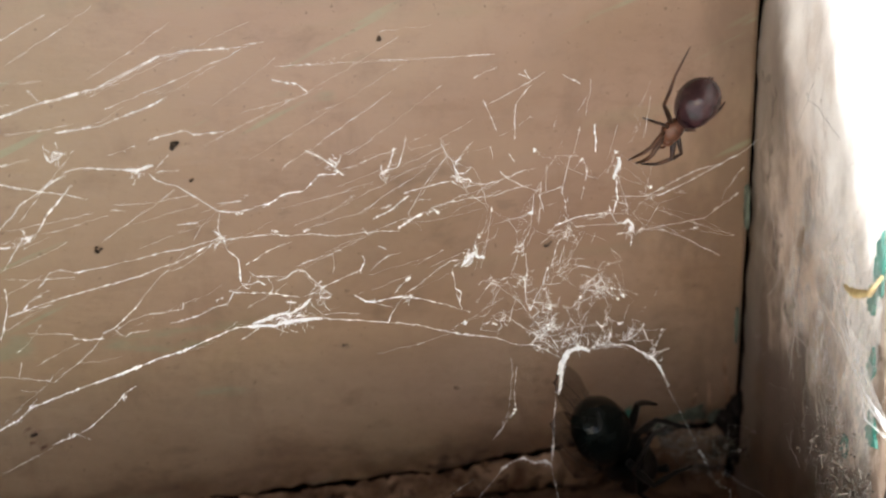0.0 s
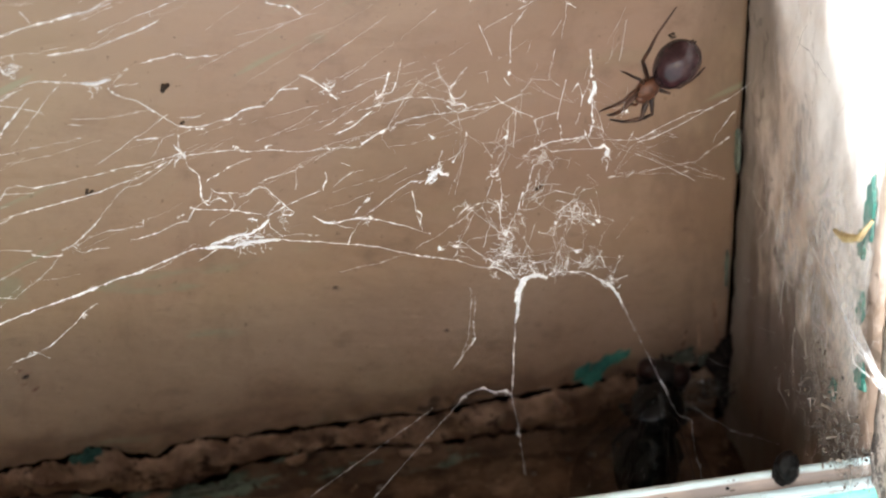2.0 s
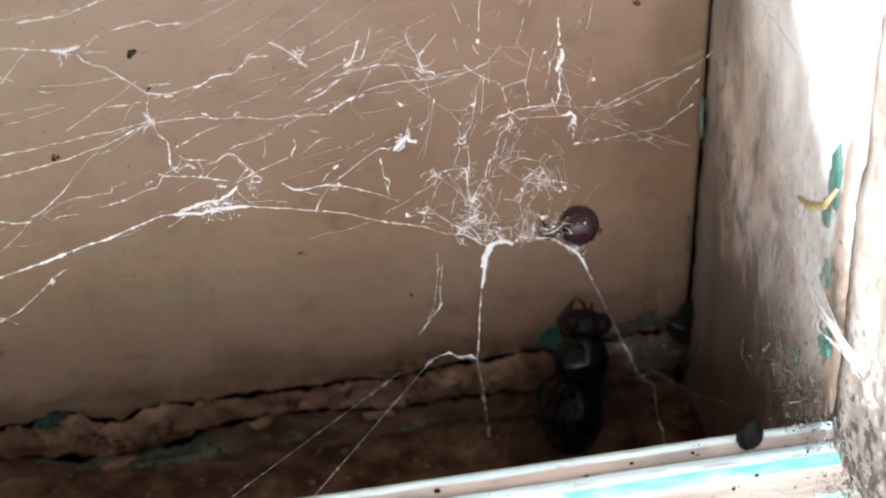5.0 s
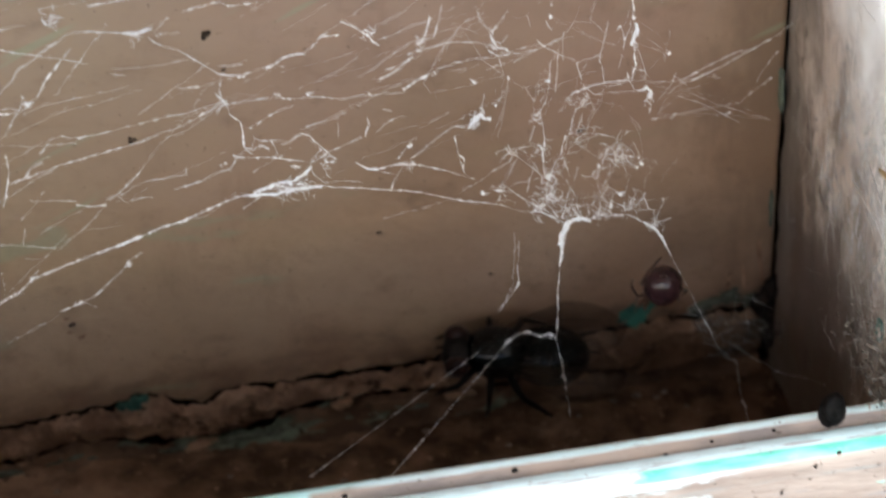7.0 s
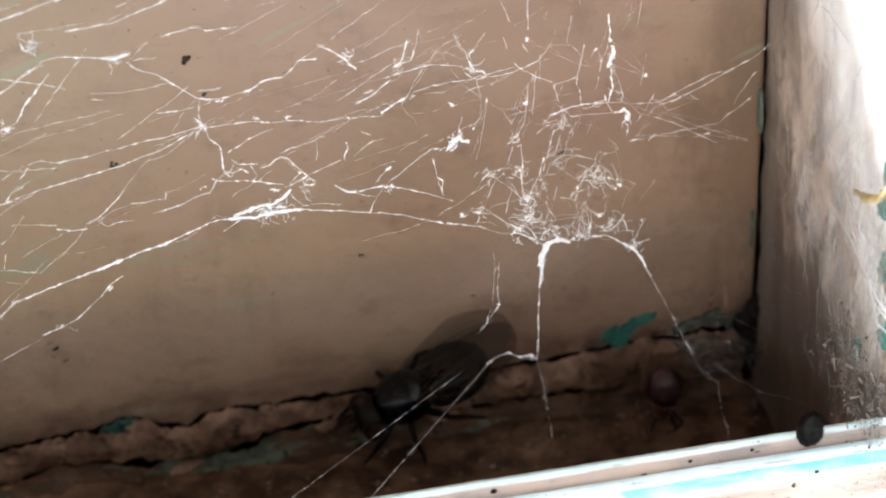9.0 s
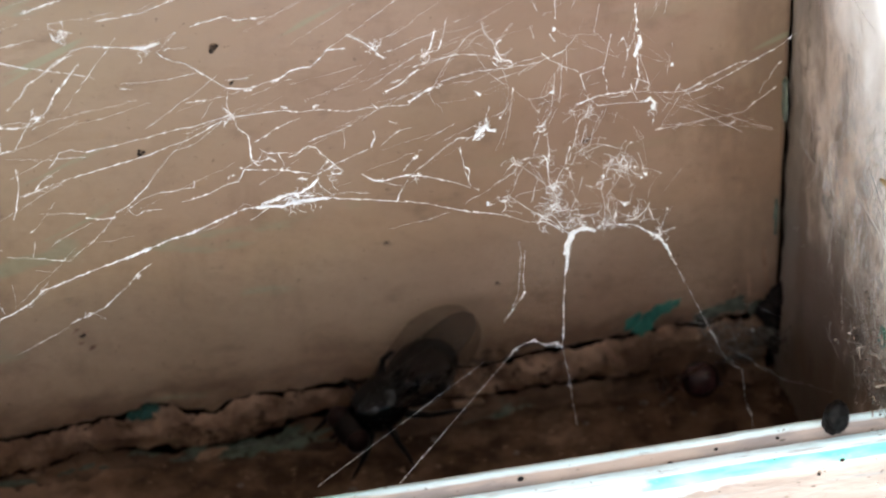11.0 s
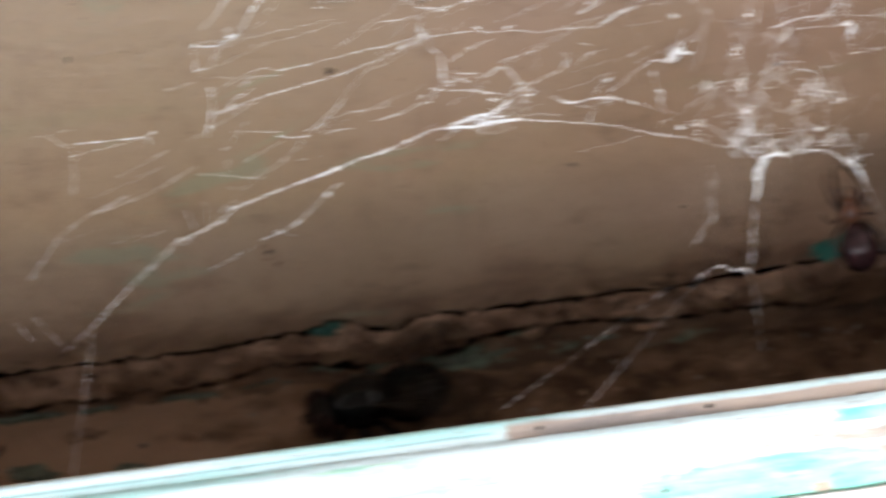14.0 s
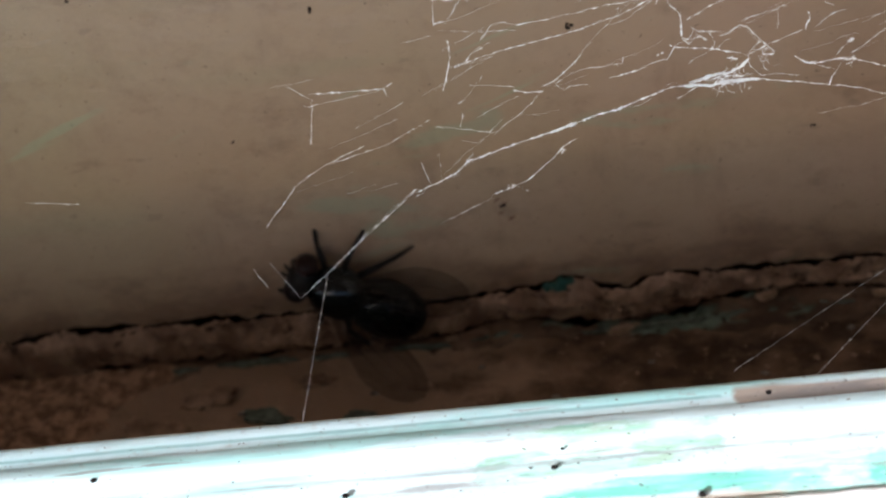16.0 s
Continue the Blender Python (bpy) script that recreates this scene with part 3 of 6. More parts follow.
def build_heap():
    """Reddish crumbled putty that has slid on to the gutter floor at the far end."""
    def place(u, v):
        y = -0.7 - 14 * v
        rim = -86.5 - 5.5 * min(1.0, v * 3.5) - 11 * max(0.0, v - 0.45) + 1.1 * fbm(y, 2.0, 0, 0.5) + 0.5 * fbm(y, 6.0, 0, 1.5)
        x = -149 + (149 + rim) * u ** 0.6
        k = min(1.0, (rim - x) / 2.2)
        return x, y, -1.25 + 1.15 * (k * (2 - k)) * (1 - 0.3 * v) + k * (0.55 * fbm(x, y, 1, 0.45) + 0.3 * fbm(x, y, 8, 1.4))

    tagged(part("putty_heap", sheet(260, 60, place), HEAP), "heap of crumbled red-brown putty on the gutter floor", "putty heap", kind="stuff")


build_heap()
jamb = build_jamb()
ledge = build_ledge()
# unseen slab added to shade the recess; its notch lets sun on the jamb
bm = bmesh.new()
outline = [(-700, 6), (-700, -263.1), (-119, -263.1), (-84, -160.6), (-84, -263.1), (700, -263.1), (700, 6)]
low, top = ([bm.verts.new(mm(px, py, pz)) for px, py in outline] for pz in (150, 165))
for k in range(len(outline)):
    bm.faces.new((low[k], low[(k + 1) % 7], top[(k + 1) % 7], top[k]))
bm.faces.new(low[::-1])
bm.faces.new(top)
bmesh.ops.recalc_face_normals(bm, faces=bm.faces)
tagged(part("sun_blocker", bm, BLOCKER, smooth=False), "unseen slab overhead, added to keep sun off the panel", "window head", kind="structure")
# unseen ground, kept pale to bounce light up into the recess
tagged(part("ground", slab(bmesh.new(), (-400000, -400000, -950), (400000, 400000, -900)), GROUND), "unseen pale ground far below, added to bounce light up", "ground", kind="structure")
tagged(part("wall_south", slab(bmesh.new(), (-700, -40, -900), (700, 160, -9.2)), GREYPAINT), "grey-painted house wall below the window", "wall", kind="structure")
tagged(part("wall_west", slab(bmesh.new(), (-156, -42, -9), (-150.5, 6, 150)), JAMB), "far jamb of the window", "wall", kind="structure")


# ---- cobweb ----
cobweb = thing("cobweb", "tangled white cobweb strung between panel, jamb and ledge", "cobweb")
SECTIONS = {name: thing("web_section", "", "") for name in ("arch", "knot", "hanging", "left", "top", "centre", "jambside")}
for ob in SECTIONS.values():
    ob.parent = cobweb


def strand(section, pts, r, wob=0.04, beads=0.1, sides=4, step=0.16):
    """One silk thread through points in millimetres: a fine line with glue beads and clots strung on it."""
    fine, radii = [], []
    seed = random.random() * 100
    for a, b in zip(pts, pts[1:]):
        a, b = Vector(a), Vector(b)
        n = max(2, int((b - a).length / step))
        fine += [a.lerp(b, k / n) for k in range(n)]
    fine.append(Vector(pts[-1]))
    clot = 0
    for k, p in enumerate(fine):
        if 0 < k < len(fine) - 1:
            fine[k] = p + wob * Vector((fbm(k * 0.23, seed), fbm(k * 0.23, seed, 5), fbm(k * 0.23, seed, 9))) + 0.012 * Vector((random.gauss(0, 1), 0, random.gauss(0, 1)))
        clot = random.randint(1, 3) if clot == 0 and random.random() < beads * 0.3 else max(0, clot - 1)
        width = 0.34 + 0.32 * fbm(k * 0.07, seed, 3) + random.uniform(-0.1, 0.12)
        width += (random.uniform(0.3, 0.9) if clot else 0) + (random.uniform(0.6, 1.5) if random.random() < beads * 0.45 else 0)
        radii.append(0.8 * r * max(0.15, width))
    return part("thread", tube(bmesh.new(), fine, radii, sides), SILK, SECTIONS[section])


def thread(section, r, y, pts):
    """A thread drawn by (x, z) at about the depth y; a thick one is a bundle of fine fibres."""
    d = 0 if section in ("knot", "hanging", "arch") else random.uniform(-0.6, 0.6)
    line = [Vector((px, y + d, pz)) for px, pz in pts]
    if r > 0.075 and len(line) < 4 and (line[-1] - line[0]).length < 1.4:
        # a clot of glue and fluff on the thread
        bm = bmesh.new()
        for _ in range(9):
            at = line[0].lerp(line[-1], random.random()) + r * 0.7 * Vector((random.gauss(0, 1), random.gauss(0, 1), random.gauss(0, 1)))
            k = r * random.uniform(0.2, 0.55)
            ball(bm, at, (k * random.uniform(0.7, 1.7), k, k * random.uniform(0.7, 1.5)), 7, 5)
        part("silk_clot", bm, SILK, SECTIONS[section])
        strand(section, line, 0.04, 0.05, 0.4)
    elif r > 0.075:
        for _ in range(int(4 + r * 90)):
            fibre = [p + r * 0.42 * Vector((random.gauss(0, 1), random.gauss(0, 1), random.gauss(0, 0.9))) for p in line]
            fibre[0] += (line[0] - line[1]) * random.uniform(-0.2, 0.25)
            fibre[-1] += (line[-1] - line[-2]) * random.uniform(-0.2, 0.25)
            strand(section, fibre, random.uniform(0.025, 0.075), 0.08, 0.4)
    else:
        strand(section, line, r, 0.05, 0.36)
    if 0.05 < r <= 0.075:
        stray = [p + Vector((random.gauss(0, 0.07), random.gauss(0, 0.3), random.gauss(0, 0.07))) for p in line]
        strand(section, stray, 0.02, 0.12, 0.2)


def guy(section, r, a, b):
    strand(section, [a, b], r, 0.02, 0.12)


thread("left", 0.05, -14, [(-54.2, 45.1), (-53, 45.3), (-51.4, 45), (-49.8, 44.7), (-48.8, 44.7)])
thread("left", 0.1, -14, [(-50, 44.7), (-49.4, 44.6), (-48.5, 44.8)])
thread("left", 0.045, -14, [(-48.6, 44.4), (-48.2, 43.9), (-47.5, 43.5), (-46.8, 43.2), (-45.9, 42.4), (-45, 41.6), (-44.2, 40.9), (-42.8, 40.7)])
thread("left", 0.05, -14, [(-43, 40.8), (-42.2, 41), (-41.6, 41.2), (-40.9, 41.2), (-40.1, 41.7), (-39.5, 41.9), (-38.5, 41.9), (-37.9, 42.4), (-37.3, 43), (-36.1, 43)])
thread("left", 0.1, -14, [(-43.1, 40.7), (-42.7, 40.8)])
thread("left", 0.09, -14, [(-41.3, 41.2), (-40.8, 41.2)])
thread("left", 0.03, -14, [(-44.2, 40.9), (-44.4, 39.7), (-44.2, 38.9)])
thread("left", 0.07, -14, [(-44.7, 39.7), (-44.2, 38.9), (-44.6, 38.5), (-44.8, 38.2)])
thread("left", 0.05, -14, [(-44.2, 38.9), (-44, 38.4), (-43.9, 37.8), (-43.2, 37.1), (-43.2, 36), (-43.2, 35.2)])
thread("left", 0.03, -14, [(-43.2, 35.2), (-42.7, 35.4), (-42.4, 36.1)])
thread("left", 0.06, -14, [(-43.2, 35.2), (-42.6, 35), (-42, 35.2), (-41.5, 34.8)])
thread("left", 0.05, -14, [(-42.5, 35.8), (-42.1, 35.4), (-41.4, 35.3), (-40.6, 35.2)])
thread("left", 0.05, -14, [(-43.2, 35.2), (-43.7, 34.9), (-44, 34.4), (-44.3, 33.9), (-44.9, 33.8), (-45.5, 33.7), (-46.3, 33.3), (-47.5, 33), (-48.3, 32.9)])
thread("left", 0.09, -14, [(-45, 33.8), (-44.5, 33.9)])
thread("left", 0.05, -14, [(-44, 34.4), (-43.5, 34.2), (-42.7, 34), (-41.5, 33.9), (-40.8, 33.7), (-40, 33.4), (-39.2, 33.2)])
thread("left", 0.1, -14, [(-40.2, 33.4), (-39.5, 33.2)])
thread("left", 0.045, -14, [(-41.3, 35.3), (-41.1, 34.7), (-41, 34.3), (-41.3, 33.9)])
thread("left", 0.06, -14, [(-40.6, 35), (-40.1, 35.1), (-39.6, 35.5), (-39.2, 35.7), (-38.8, 35.5)])
thread("left", 0.03, -14, [(-39.2, 35.7), (-38.4, 36), (-37.4, 36.2), (-36.6, 36.4)])
thread("left", 0.06, -14, [(-38.8, 35.5), (-38.3, 34.8), (-37.7, 34.1), (-37.2, 33.5), (-36.9, 33.2), (-37.2, 33), (-37.7, 33.1), (-37.8, 33.4)])
thread("left", 0.035, -14, [(-44.2, 38.9), (-43, 38.9), (-41.9, 38.9), (-40.7, 38.9), (-39.5, 38.6), (-38.4, 38.6), (-37.4, 38.4), (-36.5, 38.2)])
thread("left", 0.11, -14, [(-40.8, 38.9), (-40.4, 38.8)])
thread("left", 0.09, -14, [(-38.6, 38.5), (-38.1, 38.6)])
thread("left", 0.02, -14, [(-36.5, 38.2), (-34.9, 38.3), (-33.3, 38.2), (-32, 38.1)])
thread("left", 0.075, -14, [(-32, 38.1), (-31.3, 38.5), (-30.3, 39)])
thread("left", 0.1, -14, [(-29.9, 38.9), (-29.6, 39)])
thread("left", 0.03, -14, [(-44.2, 38.9), (-46.5, 38.4), (-48.1, 38.3), (-50.8, 37.9), (-52.4, 37.7), (-54.3, 37.5), (-55.2, 37.8), (-56, 37.7), (-56.4, 37.2), (-56.9, 36.6)])
thread("left", 0.014, -14, [(-59.5, 38.1), (-57.3, 37.7), (-54.3, 37.5)])
thread("left", 0.038, -14, [(-44.2, 38.9), (-45.2, 38.3), (-46.2, 37.8), (-47.4, 37.3), (-48.6, 37), (-50.2, 36.5), (-53, 36), (-55.7, 35.5), (-57.3, 35.1), (-58.9, 34.6)])
thread("left", 0.018, -14, [(-44.8, 38.4), (-46.1, 37.5), (-46.9, 36.9), (-48.3, 36.6)])
thread("left", 0.03, -14, [(-42.8, 36.8), (-42, 37.2), (-41.2, 37.7), (-40.4, 38), (-39.6, 38.2)])
thread("left", 0.025, -14, [(-47.3, 34.4), (-47.4, 33.9), (-49.8, 33.8), (-51, 33.5), (-52.1, 32.8)])
thread("left", 0.045, -14, [(-50.1, 34.6), (-50.7, 33.9), (-51.6, 33.1), (-52.5, 32.4), (-52.9, 32.3)])
thread("left", 0.012, -14, [(-50.1, 34.6), (-48.7, 36.1), (-46.6, 38.1), (-45.4, 39.9), (-44.4, 40.8)])
thread("left", 0.045, -14, [(-55, 32.6), (-53.9, 32.3), (-53, 32.3)])
thread("left", 0.02, -14, [(-58, 33.1), (-56.5, 32.9), (-55, 32.6)])
thread("left", 0.04, -14, [(-53, 32.3), (-52.2, 32.6), (-51.8, 32), (-51.5, 31.8), (-51, 32.1), (-49.8, 32)])
thread("left", 0.02, -14, [(-53, 32.3), (-54, 31.1), (-54.7, 30.5), (-55.2, 30.1), (-56, 29.6), (-56.7, 29)])
thread("left", 0.02, -14, [(-60.8, 30), (-59, 29.6), (-56.8, 29)])
thread("left", 0.016, -14, [(-59.1, 28.4), (-58, 28)])
thread("left", 0.014, -14, [(-54.7, 32), (-55.9, 31.5), (-57.7, 30.6)])
thread("left", 0.02, -14, [(-58.7, 31.2), (-59, 30)])
thread("left", 0.04, -14, [(-54, 45.2), (-54.8, 44.7), (-55.6, 44.3), (-56.2, 43.7)])
thread("left", 0.035, -14, [(-54, 45.2), (-55.1, 44.9), (-56.3, 44), (-57.2, 43.5), (-57.8, 42.7), (-58.5, 42), (-58.9, 41.7)])
thread("left", 0.05, -14, [(-53.7, 44.6), (-54.3, 44), (-55, 43.2), (-55.7, 42.4), (-56.3, 41.4), (-57.1, 40.9)])
thread("left", 0.06, -14, [(-56.8, 41), (-57.4, 40.5), (-58.4, 40.4), (-59.8, 40.6)])
thread("left", 0.11, -14, [(-57.2, 41.1), (-57, 40.8)])
thread("left", 0.04, -14, [(-57.4, 40.5), (-58.2, 39.3), (-58.9, 38.2), (-59.9, 38.1)])
thread("left", 0.03, -14, [(-58.7, 45.4), (-57, 44.7)])
thread("left", 0.02, -14, [(-57, 44.5), (-55.6, 44.1), (-54.2, 43.7), (-52.8, 43.1)])
thread("left", 0.06, -14, [(-55.2, 47), (-54.9, 46.3), (-54.1, 46.7), (-54.6, 47), (-53.8, 46.8)])
thread("left", 0.02, -14, [(-58.6, 46.2), (-56.3, 46.5)])
thread("left", 0.03, -14, [(-51.4, 42.1), (-50.5, 41.9)])
thread("left", 0.02, -14, [(-51.2, 42.2), (-49.2, 42), (-47.3, 42.1), (-45.9, 42.3)])
thread("left", 0.016, -14, [(-44.3, 41.8), (-42.7, 41.8)])
thread("left", 0.03, -14, [(-47.1, 40.4), (-45.7, 40.4)])
thread("left", 0.025, -14, [(-48.1, 44.8), (-46.6, 44.8)])
thread("left", 0.015, -14, [(-48.5, 44.7), (-47.2, 46)])
thread("left", 0.05, -14, [(-59.1, 36.8), (-59.1, 35.4), (-59.4, 34.3), (-59.9, 32.8)])
thread("left", 0.035, -14, [(-59.2, 34.6), (-58.1, 35), (-57.6, 35.6), (-56.8, 36)])
thread("left", 0.03, -14, [(-56.2, 36.3), (-57.4, 35.8)])
thread("left", 0.016, -14, [(-59, 31.5), (-58.4, 31.9), (-57.7, 32.7), (-57, 33.7)])
thread("left", 0.02, -14, [(-60.9, 27.5), (-60.9, 26)])
thread("arch", 0.065, -14, [(-62.9, 24.6), (-61.6, 25.1), (-59.9, 25.9), (-58.8, 26.9), (-57.3, 27.3), (-56.1, 27.7), (-53.6, 28.4), (-51.4, 29), (-49.9, 29.5), (-48.7, 29.8), (-47.7, 30), (-46.2, 30.6), (-45, 31), (-44.1, 31.3), (-43, 31.3)])
thread("arch", 0.1, -14, [(-59, 26.8), (-58.5, 27)])
thread("arch", 0.09, -14, [(-52.6, 28.6), (-51.2, 29.1)])
thread("arch", 0.08, -14, [(-48.4, 29.9), (-47.5, 30.1)])
thread("arch", 0.03, -14, [(-58.8, 27), (-58.4, 27.5)])
thread("arch", 0.12, -14, [(-43, 31.2), (-42.4, 31.3), (-41.4, 31.1), (-40.5, 31.3), (-39.4, 31.3), (-38.3, 31.3)])
thread("arch", 0.09, -14, [(-42.7, 31.5), (-41.7, 31.8), (-40.9, 32), (-40.1, 32), (-39.3, 32.4), (-38.8, 32.9)])
thread("arch", 0.07, -14, [(-41.7, 31.5), (-40.5, 31.8), (-39.1, 31.6)])
thread("arch", 0.12, -14, [(-41.2, 31.2), (-40.1, 31.4)])
thread("arch", 0.04, -14, [(-43.8, 30.3), (-43.2, 30.6), (-42.4, 31.1)])
thread("arch", 0.04, -14, [(-38.8, 32.9), (-38.7, 33.5), (-37.9, 34.3)])
thread("arch", 0.03, -14, [(-38.8, 32.9), (-38.6, 32.3), (-37.9, 31.5)])
thread("arch", 0.042, -14, [(-38.3, 31.3), (-37, 31), (-35, 30.6), (-33, 30.1), (-31.3, 29.7), (-30.1, 29.2), (-28.9, 28.7), (-27.7, 28.3), (-26.9, 28.1), (-25.4, 27.7)])
thread("arch", 0.08, -14, [(-27.9, 28.4), (-27.4, 28.2)])
thread("arch", 0.05, -14, [(-25.4, 27.6), (-24.6, 27.2), (-23.8, 26.8), (-22.7, 26.7), (-21.7, 26), (-20.8, 25.3)])
thread("arch", 0.03, -14, [(-39.2, 33.2), (-38.4, 33.5), (-37.1, 34.1), (-35.9, 34.5), (-35.1, 34.8)])
thread("arch", 0.02, -14, [(-38.1, 31.5), (-36.9, 31.5), (-35.3, 31.2)])
thread("arch", 0.03, -14, [(-37.8, 33.1), (-37.7, 32.1), (-37.4, 31.8)])
thread("arch", 0.05, -14, [(-35.6, 32.8), (-34.9, 32.2), (-34.1, 32), (-33.3, 32.2), (-32.2, 32.2), (-31.6, 32.1)])
thread("arch", 0.09, -14, [(-34.9, 32.2), (-34.3, 32.1)])
thread("arch", 0.1, -14, [(-32.2, 32.1), (-31.4, 32.1)])
thread("arch", 0.045, -14, [(-31.6, 32.1), (-30.4, 31.6), (-29.2, 31.1), (-28.2, 30.6), (-27.4, 30.2)])
thread("arch", 0.045, -14, [(-32.2, 32.2), (-32.7, 31.4), (-33.1, 30.7), (-33.3, 30.2)])
thread("arch", 0.02, -14, [(-34.9, 32.2), (-32.9, 31.4)])
thread("arch", 0.025, -14, [(-32, 32.3), (-30.8, 33.2), (-29.5, 34.2), (-28.7, 34.7), (-27.5, 34.6)])
thread("arch", 0.03, -14, [(-32.8, 32.5), (-32.4, 33), (-31.9, 33.6), (-31.6, 33.7)])
thread("arch", 0.1, -14, [(-31.8, 33.6), (-31.6, 33.7)])
thread("arch", 0.05, -14, [(-28.6, 34), (-28.5, 33.1), (-28.4, 32.3), (-28, 32), (-28.1, 31.1), (-27.9, 30.5)])
thread("arch", 0.04, -14, [(-28.4, 32.3), (-28.2, 31.4), (-28, 30.8)])
thread("left", 0.14, -14, [(-27.6, 34.7), (-27.1, 35.2), (-26.7, 35.6), (-26.5, 35.2), (-26.1, 35.1)])
thread("left", 0.12, -14, [(-27, 35.8), (-26.9, 34.9), (-27.3, 34.5)])
thread("left", 0.1, -14, [(-27.4, 34.8), (-26.7, 35.1)])
thread("left", 0.03, -14, [(-26.7, 35.7), (-26.7, 36.5), (-26.5, 37.2)])
thread("left", 0.03, -14, [(-26, 36.2), (-25.2, 36.6), (-25, 37.2)])
thread("left", 0.04, -14, [(-27.6, 34.6), (-28.1, 34.4)])
thread("left", 0.02, -14, [(-36.6, 36.4), (-36.6, 35.4), (-36.7, 34.8)])
thread("left", 0.025, -14, [(-36.6, 36.4), (-36.4, 36.6), (-36, 36.6)])
thread("left", 0.045, -14, [(-34.6, 36.1), (-34.5, 35.6), (-34.7, 35.2), (-34.8, 34.7)])
thread("left", 0.02, -14, [(-34.1, 34.7), (-33.3, 35.4), (-32.7, 35.7), (-31.9, 35.8)])
thread("left", 0.015, -14, [(-31.1, 35.1), (-30.1, 35.6), (-29, 36.1)])
thread("left", 0.03, -14, [(-34.5, 38.1), (-34.1, 37.6), (-34.9, 37.2), (-35.3, 36.8)])
thread("left", 0.035, -14, [(-33.5, 36.9), (-32.9, 36.6)])
thread("left", 0.05, -14, [(-33.8, 39.2), (-32.8, 39.6), (-32, 40.1), (-31.5, 40.5), (-31.2, 40.7)])
thread("left", 0.08, -14, [(-33, 39.6), (-32.4, 39.8)])
thread("left", 0.028, -14, [(-31.5, 40.5), (-30.8, 40.7), (-29.6, 40.9), (-28.4, 41.1), (-27.3, 40.9), (-26.1, 40.6)])
thread("left", 0.025, -14, [(-29.7, 39.5), (-28.5, 39.8), (-26.9, 39.9), (-25.3, 39.9), (-24.1, 40.2), (-22.5, 40.4)])
thread("top", 0.06, -14, [(-36, 44.2), (-35.1, 43.6), (-34.4, 43), (-34, 42.6), (-33.5, 42)])
thread("top", 0.1, -14, [(-34.3, 42.8), (-33.8, 42.4)])
thread("top", 0.025, -14, [(-33.5, 42), (-32.7, 42.1), (-31.7, 42.5), (-30.7, 42.8), (-29.7, 43.1)])
thread("top", 0.05, -14, [(-30.8, 41.2), (-30.5, 41.7), (-30.2, 42.1), (-29.9, 43.4)])
thread("top", 0.08, -14, [(-30.8, 41.3), (-30.3, 41.6)])
thread("top", 0.035, -14, [(-30.6, 41.5), (-29.7, 41.6), (-29.2, 42.9), (-29, 44)])
thread("top", 0.06, -14, [(-26.7, 43.4), (-26.4, 42.4), (-25.9, 41.8), (-25.7, 41.1), (-25.4, 40.5), (-25.7, 40.4)])
thread("top", 0.05, -14, [(-25.3, 41.9), (-25.7, 41.7), (-25.5, 41)])
thread("top", 0.045, -14, [(-25.4, 40.5), (-24.9, 40.5), (-24.7, 40.2)])
thread("top", 0.04, -14, [(-25.7, 41.9), (-25.1, 42.7), (-24.6, 43.3)])
thread("top", 0.03, -14, [(-26.1, 40.6), (-25.3, 39.9), (-24.5, 40), (-22.9, 40.1), (-21.7, 40.5), (-20.9, 40.8)])
thread("top", 0.03, -14, [(-24.3, 39.2), (-23.9, 39.6), (-23.3, 39.8), (-22.7, 40)])
thread("top", 0.025, -14, [(-26.2, 38.7), (-25.3, 39), (-24.3, 39.2), (-23.3, 39.4), (-22.7, 39.8)])
thread("top", 0.06, -14, [(-27.4, 38.4), (-27, 38)])
thread("top", 0.016, -14, [(-28.9, 39), (-27.5, 38.9)])
thread("top", 0.03, -14, [(-22.5, 40.4), (-21.9, 39.7), (-21.3, 39.3), (-20.5, 38.8), (-19.9, 38.5)])
thread("top", 0.05, -14, [(-22.1, 42.3), (-21.7, 41.6)])
thread("top", 0.04, -14, [(-23.3, 42.7), (-23.1, 41.8)])
thread("top", 0.05, -14, [(-15.8, 43.2), (-15.7, 41.9), (-15.7, 41)])
thread("centre", 0.16, -14, [(-15.7, 41), (-15.6, 40.5), (-15.9, 40), (-16, 39.6)])
thread("centre", 0.06, -14, [(-15.9, 39.9), (-15.9, 39), (-15.8, 38.1), (-16, 37.5), (-16.1, 36.9)])
thread("centre", 0.065, -14, [(-16.1, 36.9), (-16.7, 36.7), (-17.7, 36.7), (-18.5, 36.7), (-19.1, 36.5), (-19.7, 36.3), (-20.2, 36.2)])
thread("centre", 0.04, -14, [(-16.1, 36.9), (-16, 36.3), (-15.7, 35.7), (-15.6, 35.5)])
thread("centre", 0.02, -14, [(-16, 37.5), (-14.8, 36.9)])
thread("centre", 0.1, -14, [(-15, 35.3), (-14.7, 35.5), (-14.3, 35), (-14.6, 34.8)])
thread("centre", 0.08, -14, [(-14.8, 35), (-14.4, 35.2)])
thread("centre", 0.04, -14, [(-14.6, 34.8), (-14.7, 33.8)])
thread("centre", 0.03, -14, [(-15.6, 35.5), (-15, 35.3)])
thread("jambside", 0.028, -8, [(-13.4, 33), (-11.9, 32.8), (-10.8, 32.7), (-9.9, 33.1), (-8.9, 33.6), (-6.7, 34.5), (-5, 34.6)])
thread("jambside", 0.025, -8, [(-11, 32.6), (-10.1, 31.9), (-9.8, 31.4)])
